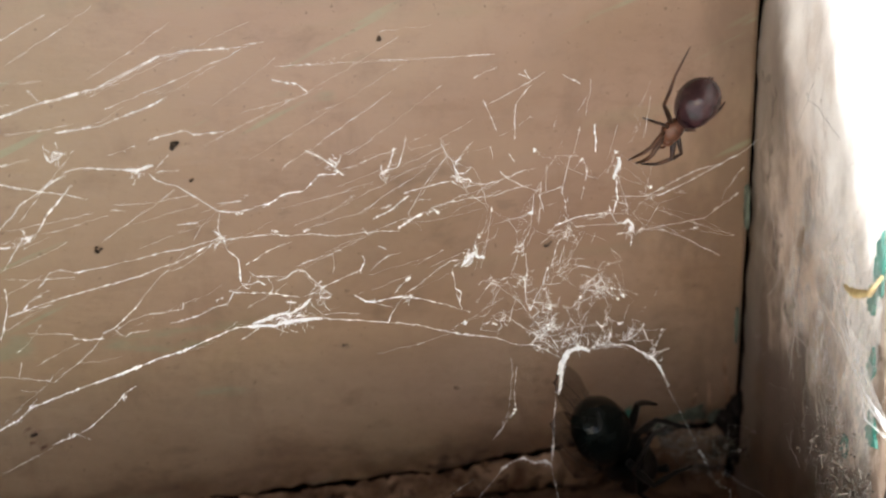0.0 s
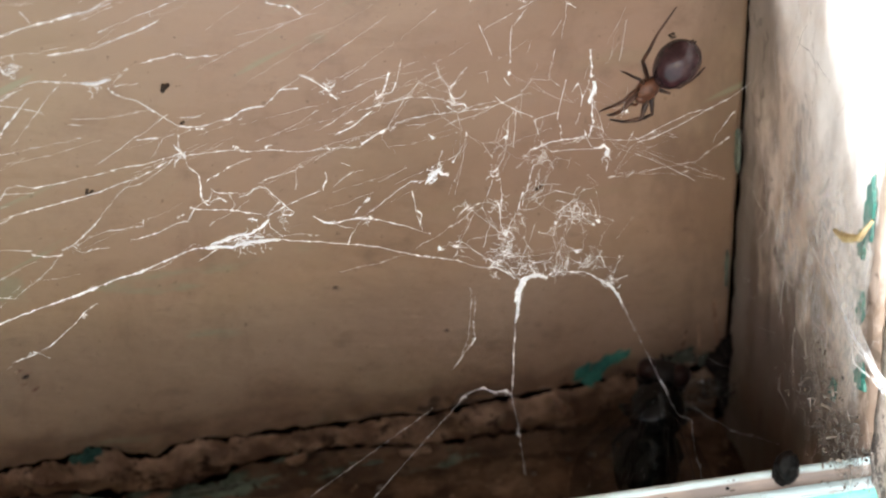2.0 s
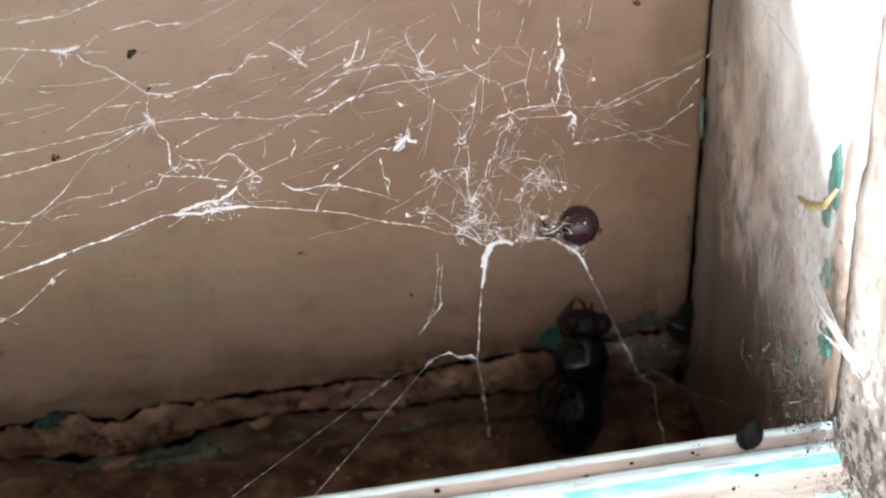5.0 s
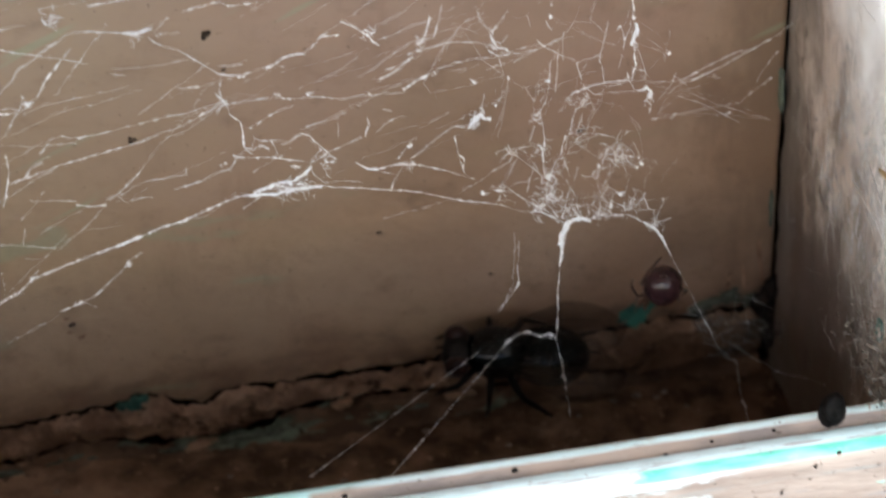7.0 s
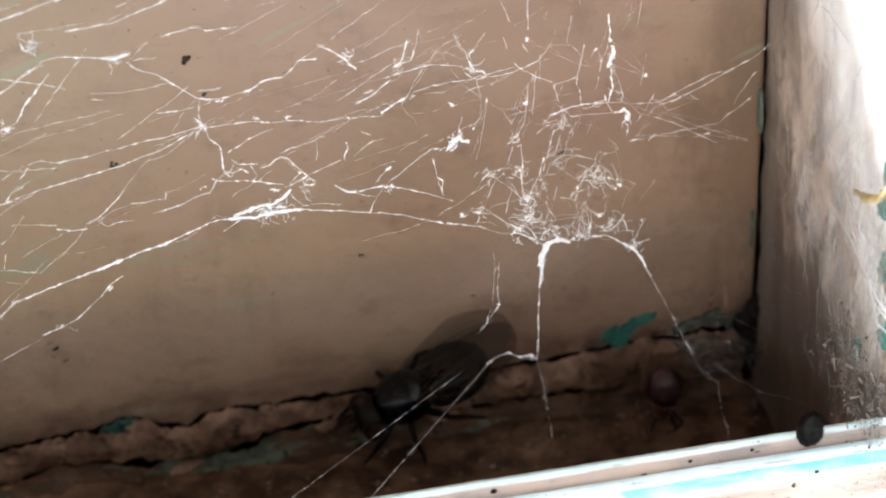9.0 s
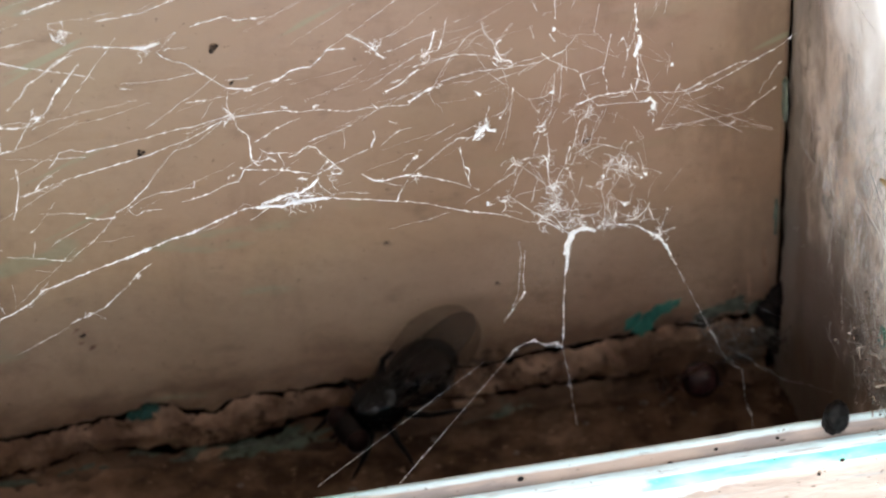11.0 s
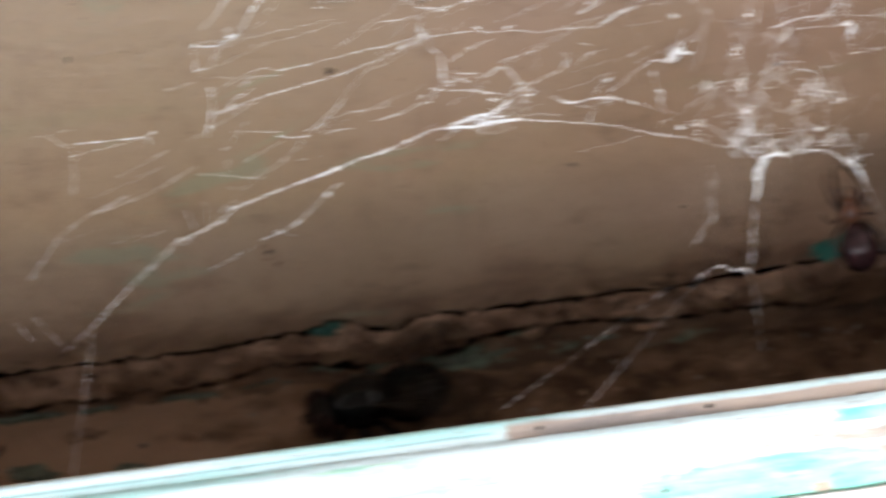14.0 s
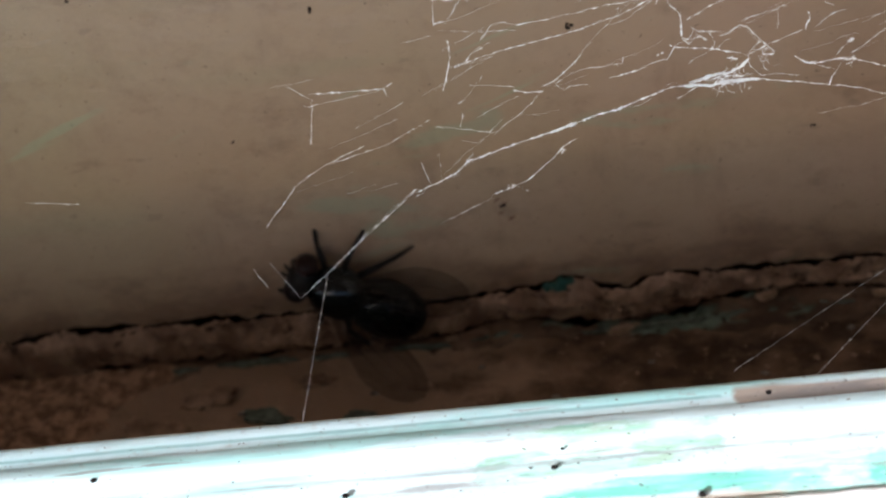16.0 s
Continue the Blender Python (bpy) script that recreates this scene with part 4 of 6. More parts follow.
thread("jambside", 0.035, -8, [(-10.6, 32.1), (-9.1, 32.5), (-7.6, 33.1), (-6.3, 33.7), (-4.6, 34.6), (-3.7, 34.9), (-2.1, 36)])
thread("jambside", 0.035, -8, [(-4.9, 31.6), (-4.7, 32.3), (-4.1, 33), (-3.8, 33.6), (-3.3, 34.1)])
thread("jambside", 0.028, -8, [(-12.9, 29.6), (-11.2, 29.7), (-9.2, 29.9), (-6.1, 30.1), (-5.1, 30.9), (-3.6, 31.9)])
thread("jambside", 0.03, -8, [(-11.4, 29.3), (-10.9, 29.8)])
thread("jambside", 0.05, -8, [(-7, 28.9), (-6.5, 29)])
thread("top", 0.03, -14, [(-17.7, 41.5), (-17.9, 40.7), (-18.1, 39.6), (-18.3, 38.7), (-18, 37.5), (-18, 36.8)])
thread("top", 0.045, -14, [(-17.3, 40.6), (-16.9, 41.2), (-16.6, 40.2), (-16.7, 39.4)])
thread("top", 0.03, -14, [(-18.3, 38.9), (-19.1, 38.7), (-19.8, 38.5), (-19.7, 37.8)])
thread("top", 0.03, -14, [(-16.7, 38.7), (-16.9, 37.8)])
thread("top", 0.03, -14, [(-19.9, 38.5), (-19.7, 37.8), (-19.5, 37.1)])
thread("centre", 0.045, -14, [(-19.4, 36.1), (-19.5, 35.5), (-20, 35.1), (-20.2, 34.5), (-20.4, 33.5)])
thread("centre", 0.02, -14, [(-19.3, 36.4), (-18.5, 35.6), (-17.1, 35.6), (-15.2, 35.4)])
thread("centre", 0.045, -14, [(-20.6, 35.2), (-20.2, 35.6)])
thread("centre", 0.03, -14, [(-20.4, 33.5), (-20.8, 31.8)])
thread("centre", 0.055, -14, [(-21.9, 35.8), (-22.2, 35.2), (-22.5, 34.5), (-23, 34.6), (-22.8, 34.1), (-22.4, 34.2)])
thread("centre", 0.03, -14, [(-22.4, 34.2), (-22.6, 34.5), (-22, 35.4), (-21.8, 36.5), (-21.6, 38.5)])
thread("centre", 0.03, -14, [(-23, 34.4), (-23.2, 33.7), (-23.5, 32.9), (-22.8, 32.2)])
thread("centre", 0.035, -14, [(-22.4, 34.2), (-22.3, 33.1), (-22.3, 32.1)])
thread("centre", 0.055, -14, [(-24.1, 32.2), (-23.3, 32.3), (-22.6, 32.3), (-22.3, 31.7)])
thread("centre", 0.055, -14, [(-22.3, 31.7), (-22.2, 30.7), (-22.2, 29.7), (-21.9, 29)])
thread("centre", 0.035, -14, [(-24.1, 32.2), (-24.7, 32), (-25.3, 31.5), (-25.5, 31), (-25.9, 30.5)])
thread("centre", 0.04, -14, [(-24.9, 32.8), (-24.7, 32), (-24.3, 31.8)])
thread("centre", 0.042, -14, [(-20.6, 32.5), (-20.8, 31.8), (-21, 31), (-21.4, 30.3), (-21.6, 29.7), (-21.9, 29)])
thread("centre", 0.03, -14, [(-20.6, 32.4), (-20.2, 32.5), (-19.3, 33)])
thread("centre", 0.055, -14, [(-22.3, 29.8), (-21.8, 29.9), (-21.4, 29.4), (-21.9, 29), (-22.2, 29.3)])
thread("knot", 0.06, -14, [(-22.5, 29.1), (-21.9, 29), (-21.7, 28.5), (-22, 27.9)])
thread("knot", 0.11, -14, [(-22.2, 28), (-22, 27.5), (-21.7, 27.9)])
thread("knot", 0.1, -14, [(-23, 27), (-22.4, 26.9)])
thread("knot", 0.065, -14, [(-26, 29.1), (-25.6, 28.8), (-25.1, 29.2)])
thread("arch", 0.1, -14, [(-25.8, 29), (-25.5, 28.9)])
thread("knot", 0.035, -14, [(-25.1, 29.2), (-24.6, 28.7), (-24, 28.1), (-22.9, 27.2), (-22.1, 26.6), (-21.3, 25.7)])
thread("knot", 0.025, -14, [(-26.9, 28.7), (-26.1, 28.9)])
thread("knot", 0.045, -14, [(-20.6, 29), (-20.4, 28.3), (-20.6, 27.6), (-20.8, 26.6), (-21, 25.8)])
thread("knot", 0.04, -14, [(-20.4, 28.3), (-19.9, 27.4)])
thread("centre", 0.03, -14, [(-17, 29.7), (-17.5, 28.8), (-18.1, 27.9), (-18.5, 27), (-19.1, 26.3)])
thread("centre", 0.02, -14, [(-17.9, 28.4), (-18.3, 26.7)])
thread("centre", 0.035, -14, [(-17.2, 27.9), (-16.8, 27.3), (-16.4, 27.4), (-16.2, 28.1)])
thread("centre", 0.03, -14, [(-15.8, 28.5), (-16.2, 27.6)])
thread("knot", 0.055, -14, [(-16.4, 25.7), (-15.7, 25.9), (-15.3, 26.2), (-14.8, 27)])
thread("knot", 0.06, -14, [(-16.6, 25.7), (-15.7, 26.3)])
thread("knot", 0.2, -14, [(-19.1, 25.3), (-19.8, 25.6), (-20.4, 25.4), (-20.8, 24.9), (-21.1, 24.2), (-21, 23.4)])
thread("knot", 0.2, -14, [(-20.6, 25.3), (-20.9, 24.4), (-21, 23.5)])
thread("knot", 0.12, -14, [(-21, 23.6), (-21.1, 22.6), (-21.2, 21.8)])
thread("knot", 0.06, -14, [(-19.1, 25.3), (-18.3, 25.6), (-17.2, 25.5), (-16.4, 25.4), (-15.5, 25), (-14.9, 24.4)])
thread("knot", 0.07, -14, [(-20.2, 26.5), (-20, 26.1), (-19.3, 25.5)])
thread("knot", 0.06, -14, [(-18, 26.3), (-18.4, 25.6)])
thread("knot", 0.05, -14, [(-19.6, 26.2), (-19.9, 25.5)])
thread("knot", 0.05, -14, [(-20.6, 26.6), (-20.5, 25.5)])
thread("knot", 0.07, -14, [(-15, 24.6), (-14.2, 23.8)])
thread("knot", 0.1, -14, [(-14.3, 24), (-13.9, 23.6), (-13.5, 22.9), (-13.2, 22.2)])
thread("knot", 0.1, -14, [(-13.3, 22.4), (-13, 21.8), (-12.8, 21.2)])
thread("knot", 0.03, -14, [(-14, 24.4), (-13.6, 25.7), (-13.1, 26.4)])
thread("knot", 0.05, -14, [(-21.9, 27), (-21.3, 25.9), (-20.8, 25.1)])
thread("knot", 0.05, -14, [(-23.1, 26.7), (-22.3, 26.5), (-21.3, 25.5)])
thread("hanging", 0.045, -14, [(-21.2, 22), (-21.3, 20.4), (-21.4, 18.8), (-21.4, 17), (-21.6, 15.1)])
thread("hanging", 0.08, -14, [(-21.4, 18.9), (-21.4, 18.5)])
thread("hanging", 0.06, -14, [(-21.6, 15.1), (-22, 15.6), (-22.9, 15.5), (-23.7, 16.1), (-24.4, 15.9), (-25.2, 15.5), (-25.5, 15.2)])
thread("hanging", 0.08, -14, [(-21.6, 15.1), (-22.2, 15.5), (-22.8, 15.5)])
thread("hanging", 0.1, -14, [(-25, 15.6), (-25.5, 15.2)])
thread("hanging", 0.018, -14, [(-24.6, 25.2), (-24.5, 24), (-24.7, 22), (-24.8, 20.7), (-25.4, 19), (-26, 18.2)])
thread("hanging", 0.03, -14, [(-24.2, 24.4), (-24.4, 21.7), (-24.3, 20.6), (-25.1, 19.5), (-26, 18.2)])
thread("hanging", 0.08, -14, [(-24.4, 20.6), (-24.2, 20.6)])
thread("hanging", 0.02, -14, [(-12.8, 21.2), (-12.0, 19.4), (-11, 17.1), (-9.8, 14.2), (-8.9, 12.1), (-8.3, 10.9)])
thread("hanging", 0.07, -14, [(-9.9, 14.5), (-9.5, 13.7)])
thread("hanging", 0.03, -14, [(-8.3, 10.9), (-7.3, 10.3), (-7.1, 8.7), (-6.9, 7.3), (-6.4, 5.7), (-6.1, 4.2)])
thread("hanging", 0.08, -14, [(-6.7, 6.4), (-6.3, 5.5)])
thread("hanging", 0.03, -14, [(-6.2, 10.5), (-5, 9.7), (-4, 8.7), (-2.4, 7.9)])
thread("hanging", 0.014, -14, [(-2.6, 8.2), (0.1, 6.6), (3.5, 4.2)])
thread("left", 0.045, -14, [(-51.1, 27.7), (-52, 27.2), (-52.9, 26.2), (-54, 25.3), (-54.7, 24.7), (-56, 24.1), (-57.5, 23.6)])
thread("left", 0.09, -14, [(-52.2, 27.1), (-51.9, 27.3)])
thread("left", 0.08, -14, [(-56.3, 24), (-55.8, 24.2)])
thread("left", 0.02, -14, [(-56, 24.1), (-54.9, 23.4)])
thread("left", 0.02, -14, [(-57.5, 23.6), (-59.2, 22.8), (-61.4, 21.8)])
thread("hanging", 0.03, -14, [(-21.6, 15.1), (-21.1, 12.4), (-21, 11.2), (-20.5, 7.2)])
thread("hanging", 0.09, -14, [(-21.1, 11.5), (-20.9, 10.9)])
thread("arch", 0.06, -14, [(-62.8, 24.9), (-64.7, 23.2), (-67.6, 20.7), (-70.4, 18.1)])
# threads beyond, towards the top and the far end
thread("arch", 0.03, -14, [(-61.7, 25.1), (-62.2, 27.1)])
thread("arch", 0.03, -14, [(-70.4, 18.1), (-72.8, 16.0), (-74.5, 19.5)])
guy("hanging", 0.05, (-25.08, -14.0, 15.59), (-36.6, -30.5, 18.32))
guy("hanging", 0.035, (-27.59, -14.0, 14.79), (-41.94, -28.0, 17.09))
guy("hanging", 0.05, (-70.4, -14.0, 18.12), (-71.25, -30.5, 18.35))
thread("left", 0.04, -14, [(-59.7, 40.1), (-59.9, 38.0)])
thread("left", 0.05, -14, [(-69.2, 33.7), (-66.8, 33.6), (-64.0, 33.5)])
thread("left", 0.05, -14, [(-63.9, 32.7), (-64.0, 33.4), (-63.4, 33.7)])
thread("left", 0.03, -14, [(-74.2, 23.0), (-72.7, 24.7), (-71.4, 26.4)])
thread("left", 0.02, -14, [(-71.4, 26.4), (-69.1, 27.8), (-66.0, 29.2)])
thread("left", 0.03, -14, [(-91.0, 27.3), (-87.2, 26.7)])
thread("left", 0.03, -14, [(-75.8, 19.4), (-75.0, 17.5)])
thread("left", 0.02, -14, [(-70.5, 34.8), (-69.2, 33.7)])
thread("left", 0.02, -14, [(-69.0, 33.5), (-69.7, 29.8)])
thread("left", 0.02, -14, [(-68.7, 27.9), (-64.5, 29.0), (-61.0, 30.8)])
thread("top", 0.06, -14, [(-56.9, 48.4), (-53.2, 49.4), (-49.2, 50.1), (-45.1, 51.9)])
thread("top", 0.05, -14, [(-45.1, 51.9), (-43.3, 52.1), (-40.7, 52.0)])
thread("top", 0.045, -14, [(-52.2, 47.5), (-49.1, 47.7), (-45.7, 48.8), (-44.8, 49.2)])
thread("top", 0.04, -14, [(-46.2, 46.1), (-43.8, 46.5), (-43.2, 46.1), (-41.2, 46.1)])
thread("top", 0.02, -14, [(-37.5, 50.4), (-30.5, 50.0), (-22.9, 49.6)])
thread("top", 0.045, -14, [(-37.8, 49.5), (-36.2, 49.0), (-35.5, 48.3)])
thread("top", 0.05, -14, [(-21.2, 47.8), (-20.4, 47.3), (-20.8, 48.0)])
thread("top", 0.04, -14, [(-20.6, 47.3), (-21.6, 46.0), (-21.7, 43.4)])
thread("top", 0.03, -14, [(-18.3, 47.7), (-17.1, 46.9)])
thread("top", 0.03, -14, [(-23.7, 46.2), (-22.8, 43.8)])
thread("top", 0.02, -14, [(-40.8, 51.8), (-38.2, 52.1)])
thread("top", 0.03, -14, [(-53.5, 50.4), (-52.9, 49.6)])


def net(section, count, cx, cz, sx, sz, reach, lean, r, y=-14.0, dy=1.5, lowest=-99.0, clots=0.3, slack=1.0):
    """A loose mesh: nodes strewn about a middle, each tied to its neighbours by fine threads."""
    nodes = []
    for _ in range(count):
        px, pz = random.gauss(cx, sx), random.gauss(cz, sz)
        if pz > lowest:
            nodes.append(Vector((px, y + random.gauss(0, dy), pz)))
    c, s = math.cos(radians(lean)), math.sin(radians(lean))

    def far(a, b):
        d = b - a
        along, across = d.x * c + d.z * s, d.z * c - d.x * s
        return math.hypot(along / reach, across) + 0.1 * abs(d.y)

    for i, a in enumerate(nodes):
        near = sorted((j for j in range(len(nodes)) if j != i), key=lambda j: far(a, nodes[j]))[:4]
        for j in random.sample(near, 2 if random.random() < 0.6 else 1):
            b = nodes[j]
            mid = a.lerp(b, random.uniform(0.35, 0.65)) + slack * Vector((random.gauss(0, 0.12), random.gauss(0, 0.2), random.gauss(0, 0.12))) * min(2.0, (b - a).length * 0.5)
            strand(section, [a, mid, b], r * random.choice((0.7, 0.9, 1.3, 1.9)), 0.06 * slack, 0.2, 4, 0.3)
        if random.random() < clots * 0.6:
            r0 = random.uniform(0.03, 0.075)
            bm = ball(bmesh.new(), a, (r0 * random.uniform(0.7, 2.0), r0, r0 * random.uniform(0.7, 2.2)), 10, 8)
            for v in bm.verts:
                p = v.co * 1000
                v.co += (p - a) * MM * 1.4 * fbm(p.x, p.y, p.z, 14.0, 3)
            part("silk_clot", bm, SILK, SECTIONS[section])


ARCH = 25.4
net("centre", 34, -20.5, 28.0, 2.8, 2.2, 1.0, 70, 0.011, lowest=ARCH)
net("knot", 40, -19.0, ARCH + 0.9, 2.6, 0.8, 1.0, 60, 0.015, dy=0.8, lowest=ARCH, clots=0.5)
net("centre", 14, -15.6, 30.2, 1.1, 1.4, 1.0, 70, 0.011, lowest=ARCH, clots=0.4)
net("centre", 40, -20.0, 36.5, 4.5, 3.4, 0.9, 75, 0.010, clots=0.3)


def drift(section, count, xs, zs, lean, r, y=-14.0, reach=(1.5, 7.0)):
    """Fine loose threads that run side by side, each a broken row of faint pieces."""
    for _ in range(count):
        p = Vector((random.uniform(*xs), random.gauss(y, 1.2), random.uniform(*zs)))
        if p.z < 32.5 - 0.33 * abs(p.x + 42):
            continue
        a = radians(random.gauss(lean, 9))
        way = Vector((math.cos(a), random.gauss(0, 0.08), math.sin(a)))
        half = random.uniform(*reach) / 2
        sag = Vector((0, 0, -random.uniform(0, 0.05) * half))
        strand(section, [p - way * half, p + sag, p + way * half], r * random.choice((0.6, 0.8, 1.0, 1.6)), 0.1, 0.3, 4, 0.24)


drift("left", 34, (-60, -26), (27, 41), 19, 0.009)
drift("left", 10, (-72, -58), (25, 38), 17, 0.008)
drift("top", 34, (-60, -18), (37, 52), 17, 0.009)
drift("top", 16, (-62, -25), (34, 50), 22, 0.010, -7.0, (5.0, 16.0))
drift("centre", 26, (-26, -13), (27, 46), 70, 0.013, -14.0, (0.8, 3.0))
net("hanging", 16, -6.0, 7.6, 2.2, 1.6, 1.6, -40, 0.006, -7.0, 1.5, clots=0.3)
net("jambside", 5, -8, 32, 2.5, 2.6, 2.0, 20, 0.009, -8.0, clots=0.1)


def fuzz(section, cx, cz, size, count, r):
    """A tuft of short curled fibres round a point."""
    bm = bmesh.new()
    for _ in range(count):
        p = Vector((random.gauss(cx, size * 0.35), random.gauss(-14, size * 0.3), random.gauss(cz, size * 0.35)))
        way = Vector((random.gauss(0, 1), random.gauss(0, 0.6), random.gauss(0, 1))).normalized()
        pts = [p]
        for _ in range(random.randint(3, 6)):
            way = (way + 0.7 * Vector((random.gauss(0, 1), random.gauss(0, 0.6), random.gauss(0, 1)))).normalized()
            p = p + way * size * random.uniform(0.12, 0.28)
            pts.append(p)
        tube(bm, pts, [r * random.uniform(0.4, 1.5) for _ in pts], 4)
        if random.random() < 0.6:
            k = random.uniform(0.9, 2.2) * max(r, 0.016)
            ball(bm, random.choice(pts), (k * random.uniform(0.7, 1.6), k, k * random.uniform(0.7, 1.6)), 6, 5)
    part("silk_tuft", bm, SILK, SECTIONS[section])


fuzz("centre", -17, 30.6, 1.5, 30, 0.0112)
fuzz("centre", -17, 30.4, 0.7, 9, 0.016)
fuzz("knot", -21.9, 29.5, 0.8, 22, 0.014)
fuzz("knot", -22, 27.8, 0.9, 30, 0.0154)
fuzz("knot", -22.9, 26.9, 0.8, 19, 0.0154)
fuzz("knot", -20.2, 26.3, 0.8, 18, 0.0154)
fuzz("knot", -18.1, 25.9, 0.8, 18, 0.0126)
fuzz("knot", -15.9, 26.3, 0.8, 16, 0.0126)
fuzz("knot", -14, 24.2, 0.9, 21, 0.014)
fuzz("arch", -40.8, 31.3, 1, 22, 0.0154)
fuzz("arch", -39.3, 31.7, 0.9, 15, 0.014)
fuzz("left", -37.7, 33.3, 0.7, 10, 0.014)
fuzz("left", -26.9, 35.2, 0.6, 16, 0.0196)
fuzz("centre", -15.7, 40.3, 0.4, 12, 0.021)
fuzz("centre", -14.6, 35.1, 0.6, 16, 0.0168)
fuzz("centre", -22.8, 34.4, 0.6, 10, 0.0154)
fuzz("centre", -22.4, 31.9, 0.8, 15, 0.014)
fuzz("top", -25.5, 40.5, 0.7, 12, 0.014)
fuzz("top", -30.6, 41.5, 0.6, 9, 0.0154)
fuzz("top", -34, 42.6, 0.6, 10, 0.0154)
fuzz("left", -57.1, 40.9, 0.5, 7, 0.0175)
fuzz("left", -49.4, 44.7, 0.6, 9, 0.0154)
fuzz("left", -54.7, 46.6, 0.8, 12, 0.014)
fuzz("left", -44.3, 38.8, 0.6, 10, 0.014)
fuzz("centre", -19.7, 35.5, 1, 18, 0.0098)
fuzz("centre", -24.7, 32, 0.8, 13, 0.0112)
fuzz("knot", -25.4, 29, 0.6, 10, 0.014)
fuzz("centre", -19.3, 32.6, 1.3, 18, 0.0084)
fuzz("centre", -21, 30.3, 1, 15, 0.0098)
fuzz("arch", -32, 32.1, 0.5, 7, 0.014)


# ---- dust web on the jamb ----
dust = thing("dust_web", "grey dusty cobweb film clinging to the jamb", "cobweb", kind="stuff")
bm = bmesh.new()
for _ in range(170):
    y, z = -7 - 24 * random.random() ** 0.8, 17 + 28 * random.random()
    if random.random() < 0.6:
        y, z = random.gauss(-24, 4), random.gauss(25, 6)
    a = random.gauss(1.0, 1.0)
    half, seed = random.uniform(0.6, 2.8), random.random() * 90
    w = Vector((random.gauss(0, 0.12), -math.cos(a), -math.sin(a)))
    p = Vector((-1.0 - abs(random.gauss(0, 0.6)), y, z))
    tube(bm, [p + w * half * k / 4 + 0.35 * Vector((0, fbm(k * 0.5, seed), fbm(k * 0.5, seed, 4))) for k in range(-4, 5)], random.choice((0.004, 0.006, 0.009, 0.016)), 4)
part("dust_threads", bm, DUSTY_SILK, dust)
part("dust_film", sheet(50, 60, lambda u, v: (-1.15 - 0.5 * abs(fbm(u * 9, v * 9)) - 0.6 * u, -9 - 23 * u, 16 + 28 * v)), FILM, dust, "thin grey film of dusty silk")
bm = bmesh.new()
for k in range(15):
    d = lambda s: random.gauss(0, s)
    tube(bm, [(-1.2 + d(.3), -21.6 + d(1.2), 32 + d(1.5)), (-1.4 + d(.2), -26.5 + d(.7), 29.5 + d(.8)), (-1.8 + d(.2), -31 + d(.5), 28.0 + d(.5)), (-2.0 + d(.2), -38 + d(.6), 29.0 + d(.5))],
         [0.012, 0.022, 0.032, 0.012], 4)
part("white_strands", bm, SILK, dust, "bright white silk bundle across the jamb")


# ---- spider ----
def leg(parent, root, knee, ankle, foot, r, mat):
    """A jointed leg whose origin is its hip."""
    a, b, c, d = (Vector(p) - Vector(root) for p in (root, knee, ankle, foot))
    pts = [a, a.lerp(b, 0.5), b, b.lerp(c, 0.5) + Vector((0, 0, 0.06)), c, c.lerp(d, 0.5), d]
    ob = part("leg", tube(bmesh.new(), pts, [r, r * 1.1, r * 0.8, r * 0.8, r * 0.6, r * 0.5, r * 0.25], 8), mat, parent)
    ob.location = mm(*root)
    return ob


SPIDER_LEGS = {}


